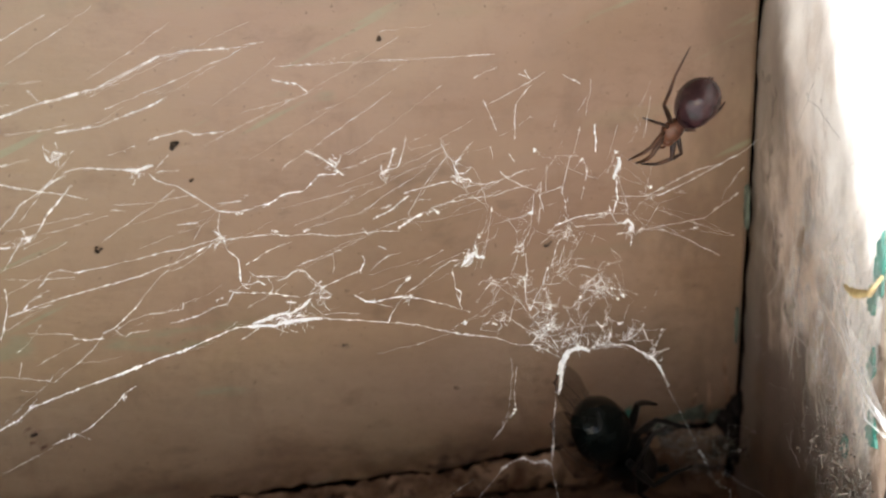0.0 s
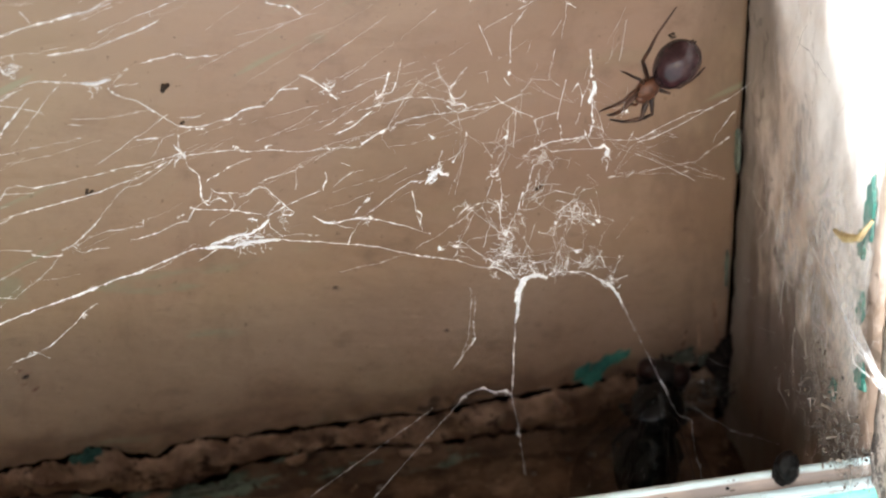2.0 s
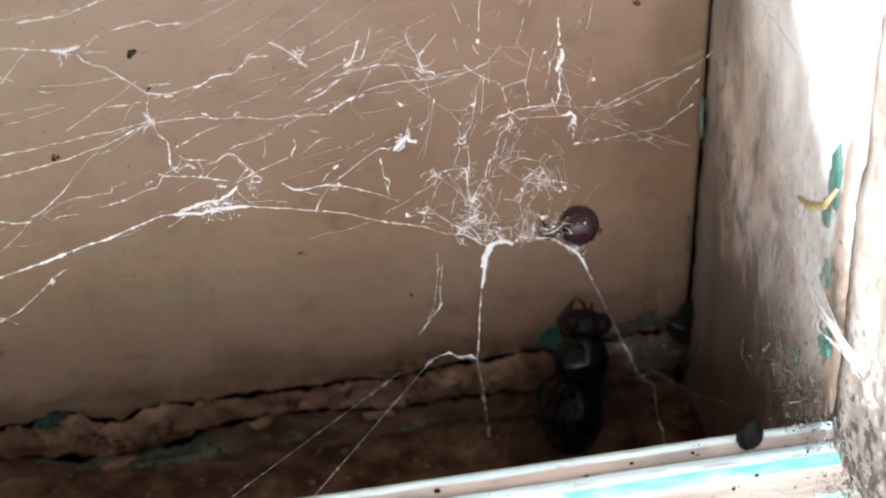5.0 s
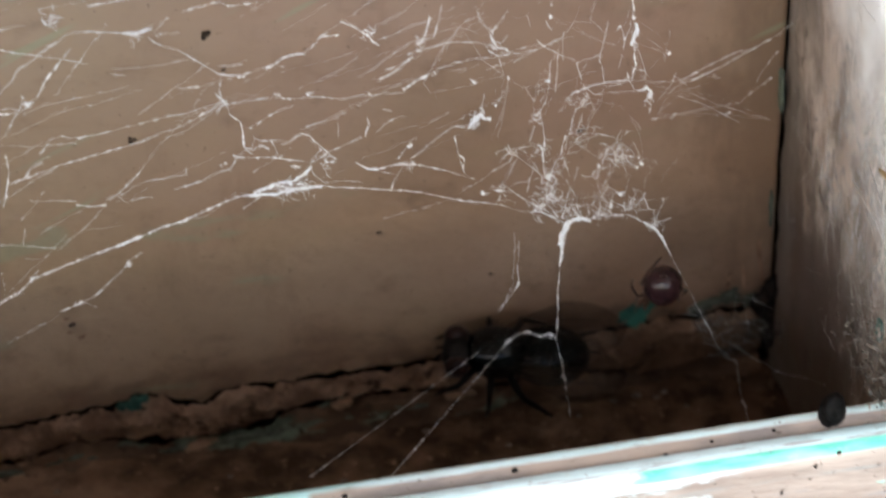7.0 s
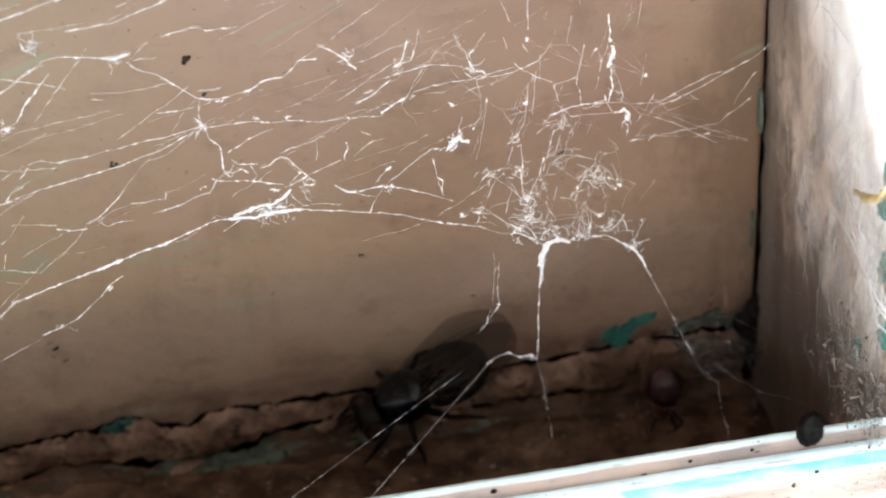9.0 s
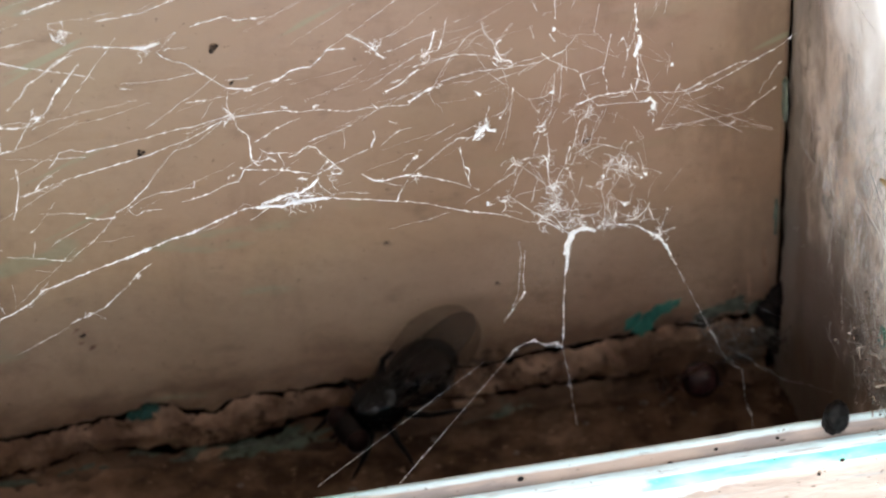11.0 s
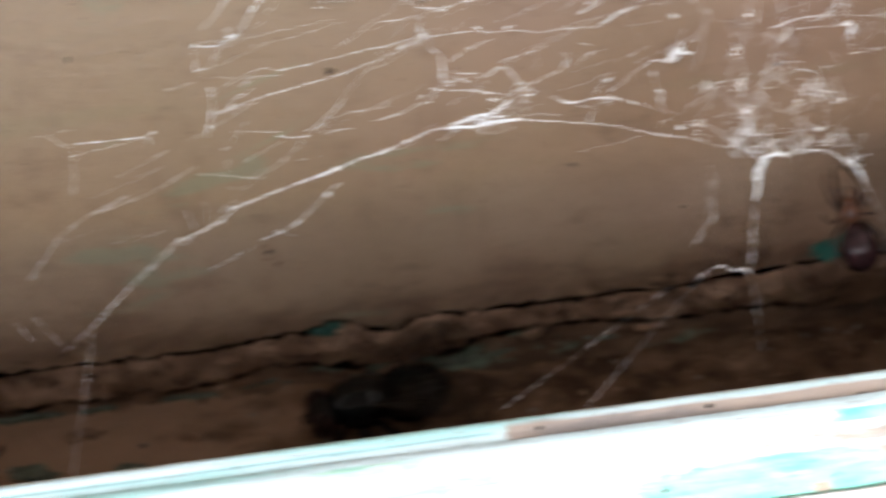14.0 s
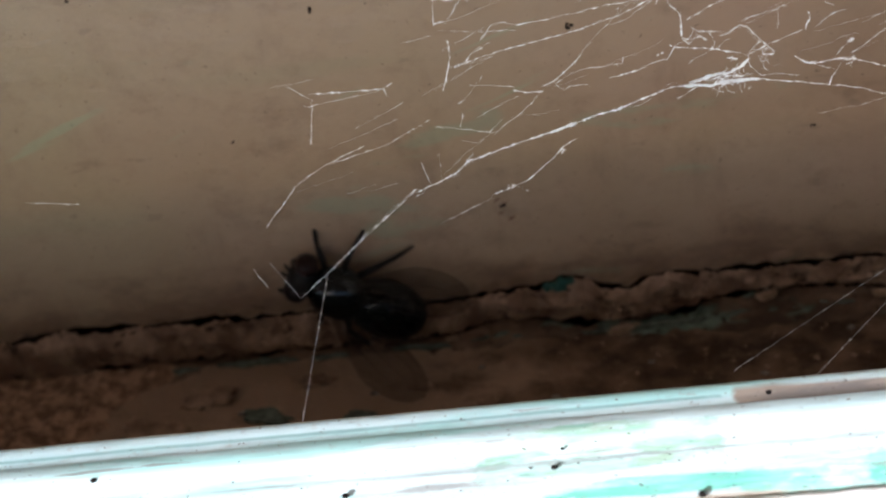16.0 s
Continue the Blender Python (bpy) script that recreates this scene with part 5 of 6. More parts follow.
def build_spider():
    sp = thing("spider", "glossy purple-brown spider with a round abdomen and red-brown legs", "spider")
    bm = ball(bmesh.new(), (-1.75, 0, 0.35), (2.1, 1.55, 1.65), 32, 20)
    for v in bm.verts:
        v.co.y *= 1 - 0.09 * (v.co.x / MM + 1.75)
        v.co += v.co * 0.02 * fbm(v.co.x * 1000, v.co.y * 1000, v.co.z * 1000, 0.9)
    part("abdomen", bm, SPIDER_AB, sp, "shiny dark purple-brown abdomen")
    bm = ball(bmesh.new(), (1.15, 0, 0), (1.1, 0.88, 0.72), 20, 12)
    ball(bm, (1.95, 0, 0.12), (0.5, 0.52, 0.48), 14, 8)
    part("carapace", bm, SPIDER_TH, sp, "red-brown carapace")
    for s in (-1, 1):
        part("palp", tube(bmesh.new(), [(2.2, 0.3 * s, -0.1), (2.8, 0.45 * s, -0.1), (3.1, 0.35 * s, -0.5)], [0.14, 0.12, 0.16], 6), SPIDER_TH, sp)
        part("spinneret", ball(bmesh.new(), (-3.8, 0.16 * s, 0.1), (0.26, 0.12, 0.12), 8, 6), SPIDER_LEG, sp)
        SPIDER_LEGS["front", s] = leg(sp, (1.7, 0.6 * s, 0), (3.2, 1.1 * s, 0.6), (4.4, 0.8 * s, -0.1), (5.1, 0.3 * s, -0.9), 0.22, SPIDER_LEG)
        leg(sp, (1.4, 0.75 * s, 0), (2.6, 1.7 * s, 0.6), (4.0, 1.7 * s, -0.1), (4.9, 1.3 * s, -0.8), 0.18, SPIDER_LEG)
        leg(sp, (0.9, 0.75 * s, 0), (0.6, 1.8 * s, 0.3), (1.1, 2.1 * s, -0.8), (1.5, 1.8 * s, -1.6), 0.15, SPIDER_LEG)
    # one hind leg holds the line behind, the other lies folded along the abdomen
    SPIDER_LEGS["hind", -1] = leg(sp, (0.5, -0.65, -0.1), (-1.6, -1.8, 0.0), (-4.5, -1.7, 0.3), (-7.0, -0.9, 0.2), 0.18, SPIDER_LEG)
    SPIDER_LEGS["hind", 1] = leg(sp, (0.5, 0.65, -0.1), (-0.3, 1.9, 0.5), (-2.1, 2.0, 0.9), (-2.9, 1.5, 1.3), 0.19, SPIDER_LEG)
    return sp


# ---- fly ----
WINGS, FLY_LEGS = {}, {}


def build_fly():
    fl = thing("fly", "large blue-black fly with smoky wings and dark red eyes", "fly")
    part("thorax", ball(bmesh.new(), (0, 0, 0.2), (2.2, 1.85, 1.65), 28, 18), FLY_BLACK, fl, "shiny blue-black thorax")
    bm = ball(bmesh.new(), (-3.6, 0, -0.1), (2.8, 2.15, 1.75), 28, 18)
    for v in bm.verts:
        v.co.z += 0.05 * MM * math.sin(v.co.x * 1000 * 4.5)
    part("abdomen", bm, FLY_BELLY, fl, "dark banded abdomen")
    part("head", ball(bmesh.new(), (2.6, 0, -0.2), (1.05, 1.5, 1.25), 20, 12), FLY_LEG, fl)
    part("proboscis", tube(bmesh.new(), [(3.1, 0, -0.9), (3.3, 0, -1.5), (3.2, 0, -1.9)], [0.3, 0.22, 0.32], 8), FLY_LEG, fl)
    for s in (-1, 1):
        part("eye", ball(bmesh.new(), (2.7, 1.05 * s, 0.05), (0.85, 0.75, 1.05), 18, 12), FLY_EYE, fl, "dark red compound eye")
        part("antenna", tube(bmesh.new(), [(3.55, 0.2 * s, 0.1), (3.95, 0.3 * s, -0.2), (4.05, 0.3 * s, -0.5)], [0.1, 0.09, 0.05], 5), FLY_LEG, fl)

        def wing_at(u, v):
            # narrow at the hinge, broad beyond the middle, round at the tip
            chord = 3.9 * (0.16 + 0.84 * min(1.0, u * 1.9) ** 0.8) * math.sqrt(max(0.0, 1 - max(0.0, (u - 0.5) / 0.5) ** 2.4))
            return -8.4 * u, s * (0.35 * u + (v - 0.42) * chord), -0.4 * u + 0.3 * math.sin(v * math.pi) * u + 0.04 * math.sin(v * 16)

        bm = sheet(28, 12, wing_at)
        bmesh.ops.remove_doubles(bm, verts=bm.verts[:], dist=0.02 * MM)
        wing = part("wing", bm, WING, fl, "smoky translucent wing")
        wing.location = mm(-0.2, 1.0 * s, 1.3)
        WINGS[s] = wing
        for v in (0.04, 0.2, 0.42, 0.66):
            part("vein", tube(bmesh.new(), [wing_at(u / 10, v) for u in range(0, 9)], [0.04 - 0.003 * u for u in range(9)], 4), FLY_LEG, wing)
        FLY_LEGS["front", s] = leg(fl, (1.3, 0.9 * s, -0.8), (2.6, 1.9 * s, -0.9), (3.4, 2.1 * s, -2.2), (4.2, 2.3 * s, -3.2), 0.24, FLY_LEG)
        FLY_LEGS["middle", s] = leg(fl, (0.2, 1.2 * s, -0.9), (0.5, 2.8 * s, -0.9), (0.3, 3.5 * s, -2.4), (0.4, 4.1 * s, -3.4), 0.24, FLY_LEG)
        FLY_LEGS["hind", s] = leg(fl, (-0.9, 1.1 * s, -0.9), (-2.2, 2.6 * s, -0.7), (-3.8, 3.1 * s, -2.2), (-4.7, 3.4 * s, -3.3), 0.26, FLY_LEG)
    bm = bmesh.new()
    for _ in range(170):
        d = Vector((random.gauss(0, 1), random.gauss(0, 1), abs(random.gauss(0, 1)))).normalized()
        back = random.random() < 0.5
        c, r = ((-3.6, 0, -0.1), (2.8, 2.15, 1.75)) if back else ((0, 0, 0.2), (2.2, 1.85, 1.65))
        p = Vector(c) + Vector((d.x * r[0], d.y * r[1], d.z * r[2]))
        tube(bm, [p, p + d * 0.45 + Vector((-0.3, 0, 0))], [0.025, 0.006], 3)
    part("bristles", bm, FLY_LEG, fl)
    return fl


spider, fly = build_spider(), build_fly()
spider.scale = (0.94, 0.94, 0.94)
fly.scale = (1.2, 1.2, 1.2)


# ---- small things ----
def build_pebble():
    bm = ball(bmesh.new(), (0, 0, 0), (0.9, 0.85, 1.4), 36, 26)
    for v in bm.verts:
        p = v.co * 1000
        v.co *= 1 + 0.2 * fbm(p.x, p.y, p.z, 0.9) + 0.09 * fbm(p.z, p.x, p.y, 3.2)
    ob = part("dropping", bm, PEBBLE)
    ob.location = mm(-6.4, -31.8, 19.3)
    ob.rotation_euler = (radians(8), radians(10), 0)
    tagged(ob, "black dried insect dropping lying on the ledge", "debris")


build_pebble()


def chip(parent, name, mat, at, along, up, normal, length, height, thick=0.18, label=""):
    """A flake of old paint with a ragged outline, lying against a surface."""
    a, u, n = (Vector(w).normalized() for w in (along, up, normal))
    seed = random.random() * 50
    bm = bmesh.new()
    k = 30
    ring = []
    for i in range(k):
        t = 2 * math.pi * i / k
        r = max(0.25, 1 + 0.65 * fbm(math.cos(t), math.sin(t), seed, 1.9, 5))
        ring.append(Vector(at) + a * (math.cos(t) * length / 2 * r) + u * (math.sin(t) * height / 2 * r))
    low = [bm.verts.new(p * MM) for p in ring]
    top = [bm.verts.new((Vector(at) + (p - Vector(at)) * 0.92 + n * thick * (0.8 + 0.5 * random.random())) * MM) for p in ring]
    for i in range(k):
        bm.faces.new((low[i], low[(i + 1) % k], top[(i + 1) % k], top[i]))
    bm.faces.new(top)
    bm.faces.new(low[::-1])
    bmesh.ops.recalc_face_normals(bm, faces=bm.faces)
    return part(name, bm, mat, parent, label, smooth=False)


X, Y, Z = (1, 0, 0), (0, -1, 0), (0, 0, 1)
# dull green undercoat on the lip below the lower crack
for px in [-118, -104, -97, -88, -81, -74, -66, -60, -52, -46, -41, -36, -31]:
    chip(wall, "paint_chip", TURQ_DULL, (px + random.uniform(-1, 1), -0.75, -0.75 + 0.4 * gap_height(px) - random.uniform(0.0, 0.3)), (1, 0, random.uniform(-0.06, 0.1)), Z, Y, random.uniform(3.0, 8.0), random.uniform(0.6, 1.1), 0.3)
for px in [-92, -70, -62, -49, -37, -27]:
    chip(wall, "paint_chip", PUTTY, (px, -0.7, gap_height(px) - random.uniform(0.3, 0.9)), (1, 0, random.uniform(-0.3, 0.3)), Z, Y, random.uniform(1.5, 3.0), random.uniform(0.5, 0.9), 0.4)
# green crumbs caught in the upper crack, and the bare undercoat by the corner
for dx, dz, ln in [(-0.9, -0.1, 0.9), (0, 0.1, 1.3), (0.8, 0.35, 0.9), (0.3, -0.4, 0.7)]:
    chip(wall, "paint_chip", TURQ_DARK, (-54.0 + dx, -1.0 - 0.1 * dz, 4.9 + dz), (1, 0, random.uniform(-0.4, 0.6)), Z, Y, ln, ln * 0.6, 0.5)
for px, pz, ln, ht in [(-12.6, 6.9, 1.6, 1.3), (-11.7, 6.4, 2.2, 1.9), (-10.6, 7.5, 2.3, 1.4), (-9.3, 8.0, 1.8, 0.9)]:
    chip(wall, "paint_chip", TURQ, (px, -1.0, pz - 0.3), (1, 0, random.uniform(0.2, 0.5)), Z, Y, ln, ht, 0.12)
for px, pz, ln, ht in [(-6.0, 6.3, 2.5, 1.1), (-3.8, 6.8, 2.6, 1.6), (-2.0, 6.2, 1.8, 1.0)]:
    chip(wall, "paint_chip", TURQ_DULL, (px, -1.02, pz), (1, 0, 0.15), Z, Y, ln, ht, 0.12)
# flakes fallen on the gutter floor towards the far end
for px, py, ln, wd, mat in [(-84, -5, 5.0, 2.2, PUTTY), (-79, -8, 3.5, 1.6, TURQ_DULL), (-88, -9, 6.0, 2.6, PUTTY), (-75, -4, 3.0, 1.2, PUTTY), (-82, -12, 4.0, 1.8, PUTTY), (-71, -9, 2.4, 1.2, TURQ_DULL), (-92, -14, 5.0, 2.5, TURQ_DULL), (-77, -14, 3.0, 1.5, PUTTY), (-66, -6, 2.2, 0.9, PUTTY)]:
    flake = chip(None, "paint_flake", mat, (px, py, -0.75 + 0.35 * fbm(px, py, 0, 0.2)), (1, random.uniform(-0.3, 0.3), 0), (0, 1, 0.12), Z, ln, wd, 0.3)
    tagged(flake, "curled flake of old brown or green paint on the gutter floor", "paint flake", group="flakes on the gutter floor")
# dirty hole below the panel corner painted as a dark patch, wood splinter across
chip(wall, "hole_patch", GRIME, (-6.5, -1.35, 2.6), (1, 0, 0.12), Z, Y, 12.5, 3.4, 0.12, "dark patch painted for the dirty hole at the foot of the panel")
for q in [[(-15.4, -1.9, 5.2), (-14.7, -2.1, 4.1), (-13.9, -2.2, 3.1)]]:
    bm = tube(bmesh.new(), q, [0.15, 0.42, 0.5, 0.2][:len(q)], 7)
    for v in bm.verts:
        v.co += 0.22 * MM * Vector((0, fbm(v.co.x * 1000, v.co.z * 1000, 2, 0.9), fbm(v.co.x * 1000, v.co.y * 1000, 0, 0.9)))
    tagged(part("splinter", bm, PUTTY), "brown splinter of old wood at the panel's foot", "splinter", group="splinters at the panel's foot")
for px, pz, ln, ht in [(-2.6, 8.6, 2.8, 0.35), (-1.3, 10.4, 3.4, 0.4), (-3.9, 8.3, 1.8, 0.3), (-0.9, 8.0, 2.2, 0.5)]:
    chip(wall, "mould_stain", PUTTY, (px, -1.0, pz), (random.uniform(-0.2, 0.2), 0, 1), X, Y, ln, ht, 0.03)
# flakes on the jamb
for y, z, ln, ht in [(-1.9, 15.8, 3.6, 0.6), (-2.6, 27.2, 3.4, 0.9), (-28.6, 37.0, 5.0, 1.6), (-27.8, 34.0, 2.5, 1.1), (-29.3, 29.8, 2.2, 1.0), (-30.4, 25.2, 1.9, 1.8), (-25.5, 20.5, 1.6, 1.2)]:
    chip(jamb, "paint_chip", TURQ if y < -20 else TURQ_DULL, (-0.75 if y > -29 else -1.0, y, z), (0, random.uniform(-0.15, 0.15), 1), Y, (-1, 0, 0), ln, ht, 0.2)
# specks on the panel
for px, pz, r in [(-44.4, 37.3, 0.42), (-50.9, 29.2, 0.36), (-16.5, 25.0, 0.3), (-57.8, 13.4, 0.3), (-33, 18, 0.2), (-29, 44, 0.25), (-70, 33, 0.25), (-6, 37, 0.28), (-43.5, 34.2, 0.22), (-88, 36, 0.2), (-78, 22, 0.18), (-24, 12.5, 0.22)]:
    bm = bmesh.new()
    for _ in range(4):
        ball(bm, (px + random.gauss(0, r * 0.4), -1.0, pz + random.gauss(0, r * 0.4)), (r * random.uniform(0.3, 0.55), 0.12, r * random.uniform(0.3, 0.55)), 8, 6)
    tagged(part("fly_speck", bm, FLYSPECK), "tiny black fly speck on the tan panel", "speck", group="specks on the panel")
for px, pz, ln in [(-58.1, 13.9, 0.9), (-57.4, 13.6, 0.7), (-57.9, 12.6, 0.6), (-57.1, 12.0, 0.8)]:
    chip(wall, "dark_mark", PUTTY, (px, -1.02, pz), (1, 0, random.uniform(0, 0.6)), Z, Y, ln, 0.3, 0.02)
# droppings on the ledge
for px, py, r in [(-45.2, -40.7, 0.3), (-54.4, -37.1, 0.24), (-85.2, -34.4, 0.26), (-53.8, -35.4, 0.16), (-14.9, -31.9, 0.16), (-18.3, -32.6, 0.22), (-22, -40, 0.14), (-9, -36, 0.14), (-7, -35, 0.18), (-68, -38, 0.26), (-40, -31.8, 0.2), (-28.5, -31.8, 0.24), (-12, -38, 0.12), (-10.5, -31.8, 0.14), (-33, -39.4, 0.16)]:
    bm = ball(bmesh.new(), (px, py, 18.2), (r, r * 0.8, r * 0.7), 10, 8)
    for v in bm.verts:
        v.co.z += 0.1 * MM * fbm(v.co.x * 1000, v.co.y * 1000, 0, 2)
    tagged(part("dropping", bm, SPECK), "small black dropping on the ledge", "debris", group="droppings on the ledge")


def build_debris():
    """Clumps of grey dust, silk, dark crumbs and splintered paint where ledge and jamb meet."""
    for (cx, cy, cz), (sx, sy, sz), count, text in [
        ((-2.0, -31.5, 19.0), (0.9, 2.0, 1.2), 300, "grey clump of dust and silk where ledge meets jamb"),
        ((-2.3, -41.5, 17.0), (0.9, 2.4, 3.2), 460, "ragged dusty silk clump hanging at the ledge end"),
        ((-1.9, -26.5, 20.5), (0.7, 1.8, 1.6), 220, "grey dusty fluff in the jamb corner"),
    ]:
        clump = thing("dust_clump", text, "debris", kind="stuff")
        dark, pale, flakes = bmesh.new(), bmesh.new(), bmesh.new()
        for k in range(count):
            p = Vector((min(-0.6, random.gauss(cx, sx)), random.gauss(cy, sy), random.gauss(cz, sz)))
            w = Vector((random.gauss(0, 0.5), random.gauss(0, 1), random.gauss(0, 1.2))) * random.uniform(0.2, 0.7)
            turn = Euler([random.uniform(0, 6.3) for _ in range(3)]).to_matrix().to_4x4()
            if k % 3 == 0:
                ball(dark, p, [random.uniform(0.03, 0.14) for _ in range(3)], 6, 4, turn)
            elif k % 11 == 0:
                size = mm(random.uniform(0.2, 0.9), random.uniform(0.06, 0.22), random.uniform(0.03, 0.08))
                bmesh.ops.create_cube(flakes, size=1, matrix=Matrix.Translation(p * MM) @ turn @ Matrix.Diagonal((*size, 1)))
            else:
                bend = Vector((random.gauss(0, 0.3), random.gauss(0, 0.3), random.gauss(0, 0.3)))
                tube(pale, [p - w, p - w * 0.3 + bend, p + w * 0.4 - bend * 0.4, p + w], random.choice((0.005, 0.007, 0.011, 0.02)), 4)
        part("crumb_mass", dark, CRUMB, clump)
        part("fibre_mass", pale, CORNER_SILK, clump)
        part("flake_mass", flakes, FLAKE, clump, "splinters of pale old paint and wood", smooth=False)


build_debris()


def build_corner_rot():
    """A black lump of rot in the corner, and a torn sheet of dusty web before it."""
    bm = bmesh.new()
    for at, r in [((-0.9, -1.9, 6.8), (0.9, 0.7, 1.2)), ((-0.7, -2.2, 5.2), (0.7, 0.7, 1.3)), ((-1.6, -1.7, 5.9), (0.8, 0.5, 0.6)), ((-0.5, -2.4, 8.2), (0.45, 0.5, 1.0)), ((-0.6, -2.6, 3.4), (0.6, 0.8, 1.2))]:
        ball(bm, at, r, 22, 16)
    for v in bm.verts:
        p = v.co * 1000
        v.co += 0.45 * MM * Vector((fbm(p.x, p.y, p.z, 0.9), fbm(p.y, p.z, p.x, 0.9), fbm(p.z, p.x, p.y, 0.9)))
    clump = thing("dark_clump", "black clump of rot and web in the corner", "debris", kind="stuff")
    part("rot", bm, SPECK, clump)
    web = thing("dust_web", "torn grey web full of dust hanging before the corner", "cobweb", kind="stuff")
    part("dust_film", sheet(40, 30, lambda u, v: (-9.2 + 8.6 * u, -8 + 2.5 * u + 0.7 * fbm(u * 5, v * 5, 3), 11.5 - 5.0 * u - 4.2 * v * math.sin(math.pi * (0.12 + 0.8 * u)) + 0.5 * fbm(u * 7, v * 3))), CORNER_FILM, web, "thin torn film of dusty silk")
    bm = bmesh.new()
    for _ in range(90):
        u, v = random.random(), random.random() ** 1.3
        p = Vector((-9.2 + 8.6 * u, -8 + 2.5 * u + random.gauss(0, 0.4), 11.5 - 5.0 * u - 4.4 * v * math.sin(math.pi * (0.12 + 0.8 * u))))
        w = Vector((random.gauss(0.5, 0.7), random.gauss(0, 0.3), random.gauss(-0.3, 0.6))) * random.uniform(0.3, 1.2)
        e = Vector((random.gauss(0, 0.15), random.gauss(0, 0.15), random.gauss(0, 0.15)))
        tube(bm, [p - w, p - w * 0.3 + e, p + w * 0.4 - e, p + w], random.choice((0.006, 0.009, 0.014, 0.03)), 4)
    part("dust_threads", bm, CORNER_SILK, web)


build_corner_rot()
for px, py, r in [(-12.1, -2.6, 0.32), (-9.8, -2.9, 0.26), (-10.6, -3.4, 0.2), (-14.2, -3.0, 0.24), (-17.5, -4.2, 0.2), (-24.0, -6.5, 0.2), (-38.0, -8.0, 0.25), (-47, -5.5, 0.22), (-55, -9, 0.3), (-70, -6, 0.26), (-72, -12, 0.22), (-44, -14, 0.2), (-8.4, -5.2, 0.2), (-61, -4, 0.22), (-81, -7, 0.3), (-30.4, -3.2, 0.24)]:
    z = -0.9 + 0.35 * fbm(px, py, 0, 0.2) + 0.12 * fbm(px, py, 5, 1.1)
    bm = ball(bmesh.new(), (px, py, z + r * 0.4), (r * 1.4, r, r * 0.7), 10, 8)
    for v in bm.verts:
        v.co += 0.25 * r * MM * Vector((fbm(v.co.x * 1000, v.co.z * 1000, 0, 2), 0, fbm(v.co.x * 1000, v.co.y * 1000, 0, 2)))
    tagged(part("crumb", bm, CRUMB), "pale crumb of wood on the grimy floor", "debris", group="crumbs on the floor")
straw = part("straw", tube(bmesh.new(), [(-1.6, -24.6, 33.4), (-1.7, -27, 34.2), (-1.6, -29, 35.4), (-1.5, -30.5, 37.6)], [0.12, 0.34, 0.26, 0.1], 7), STRAW)
tagged(straw, "short bent piece of dry yellow straw on the jamb", "straw")


def facing(p, ahead, up):
    """A pose at p in millimetres, looking ahead along its x with its back along up."""
    f = Vector(ahead).normalized()
    s = Vector(up).cross(f).normalized()
    u = f.cross(s)
    m = Matrix((f, s, u)).transposed().to_4x4()
    m.translation = mm(*p)
    return m


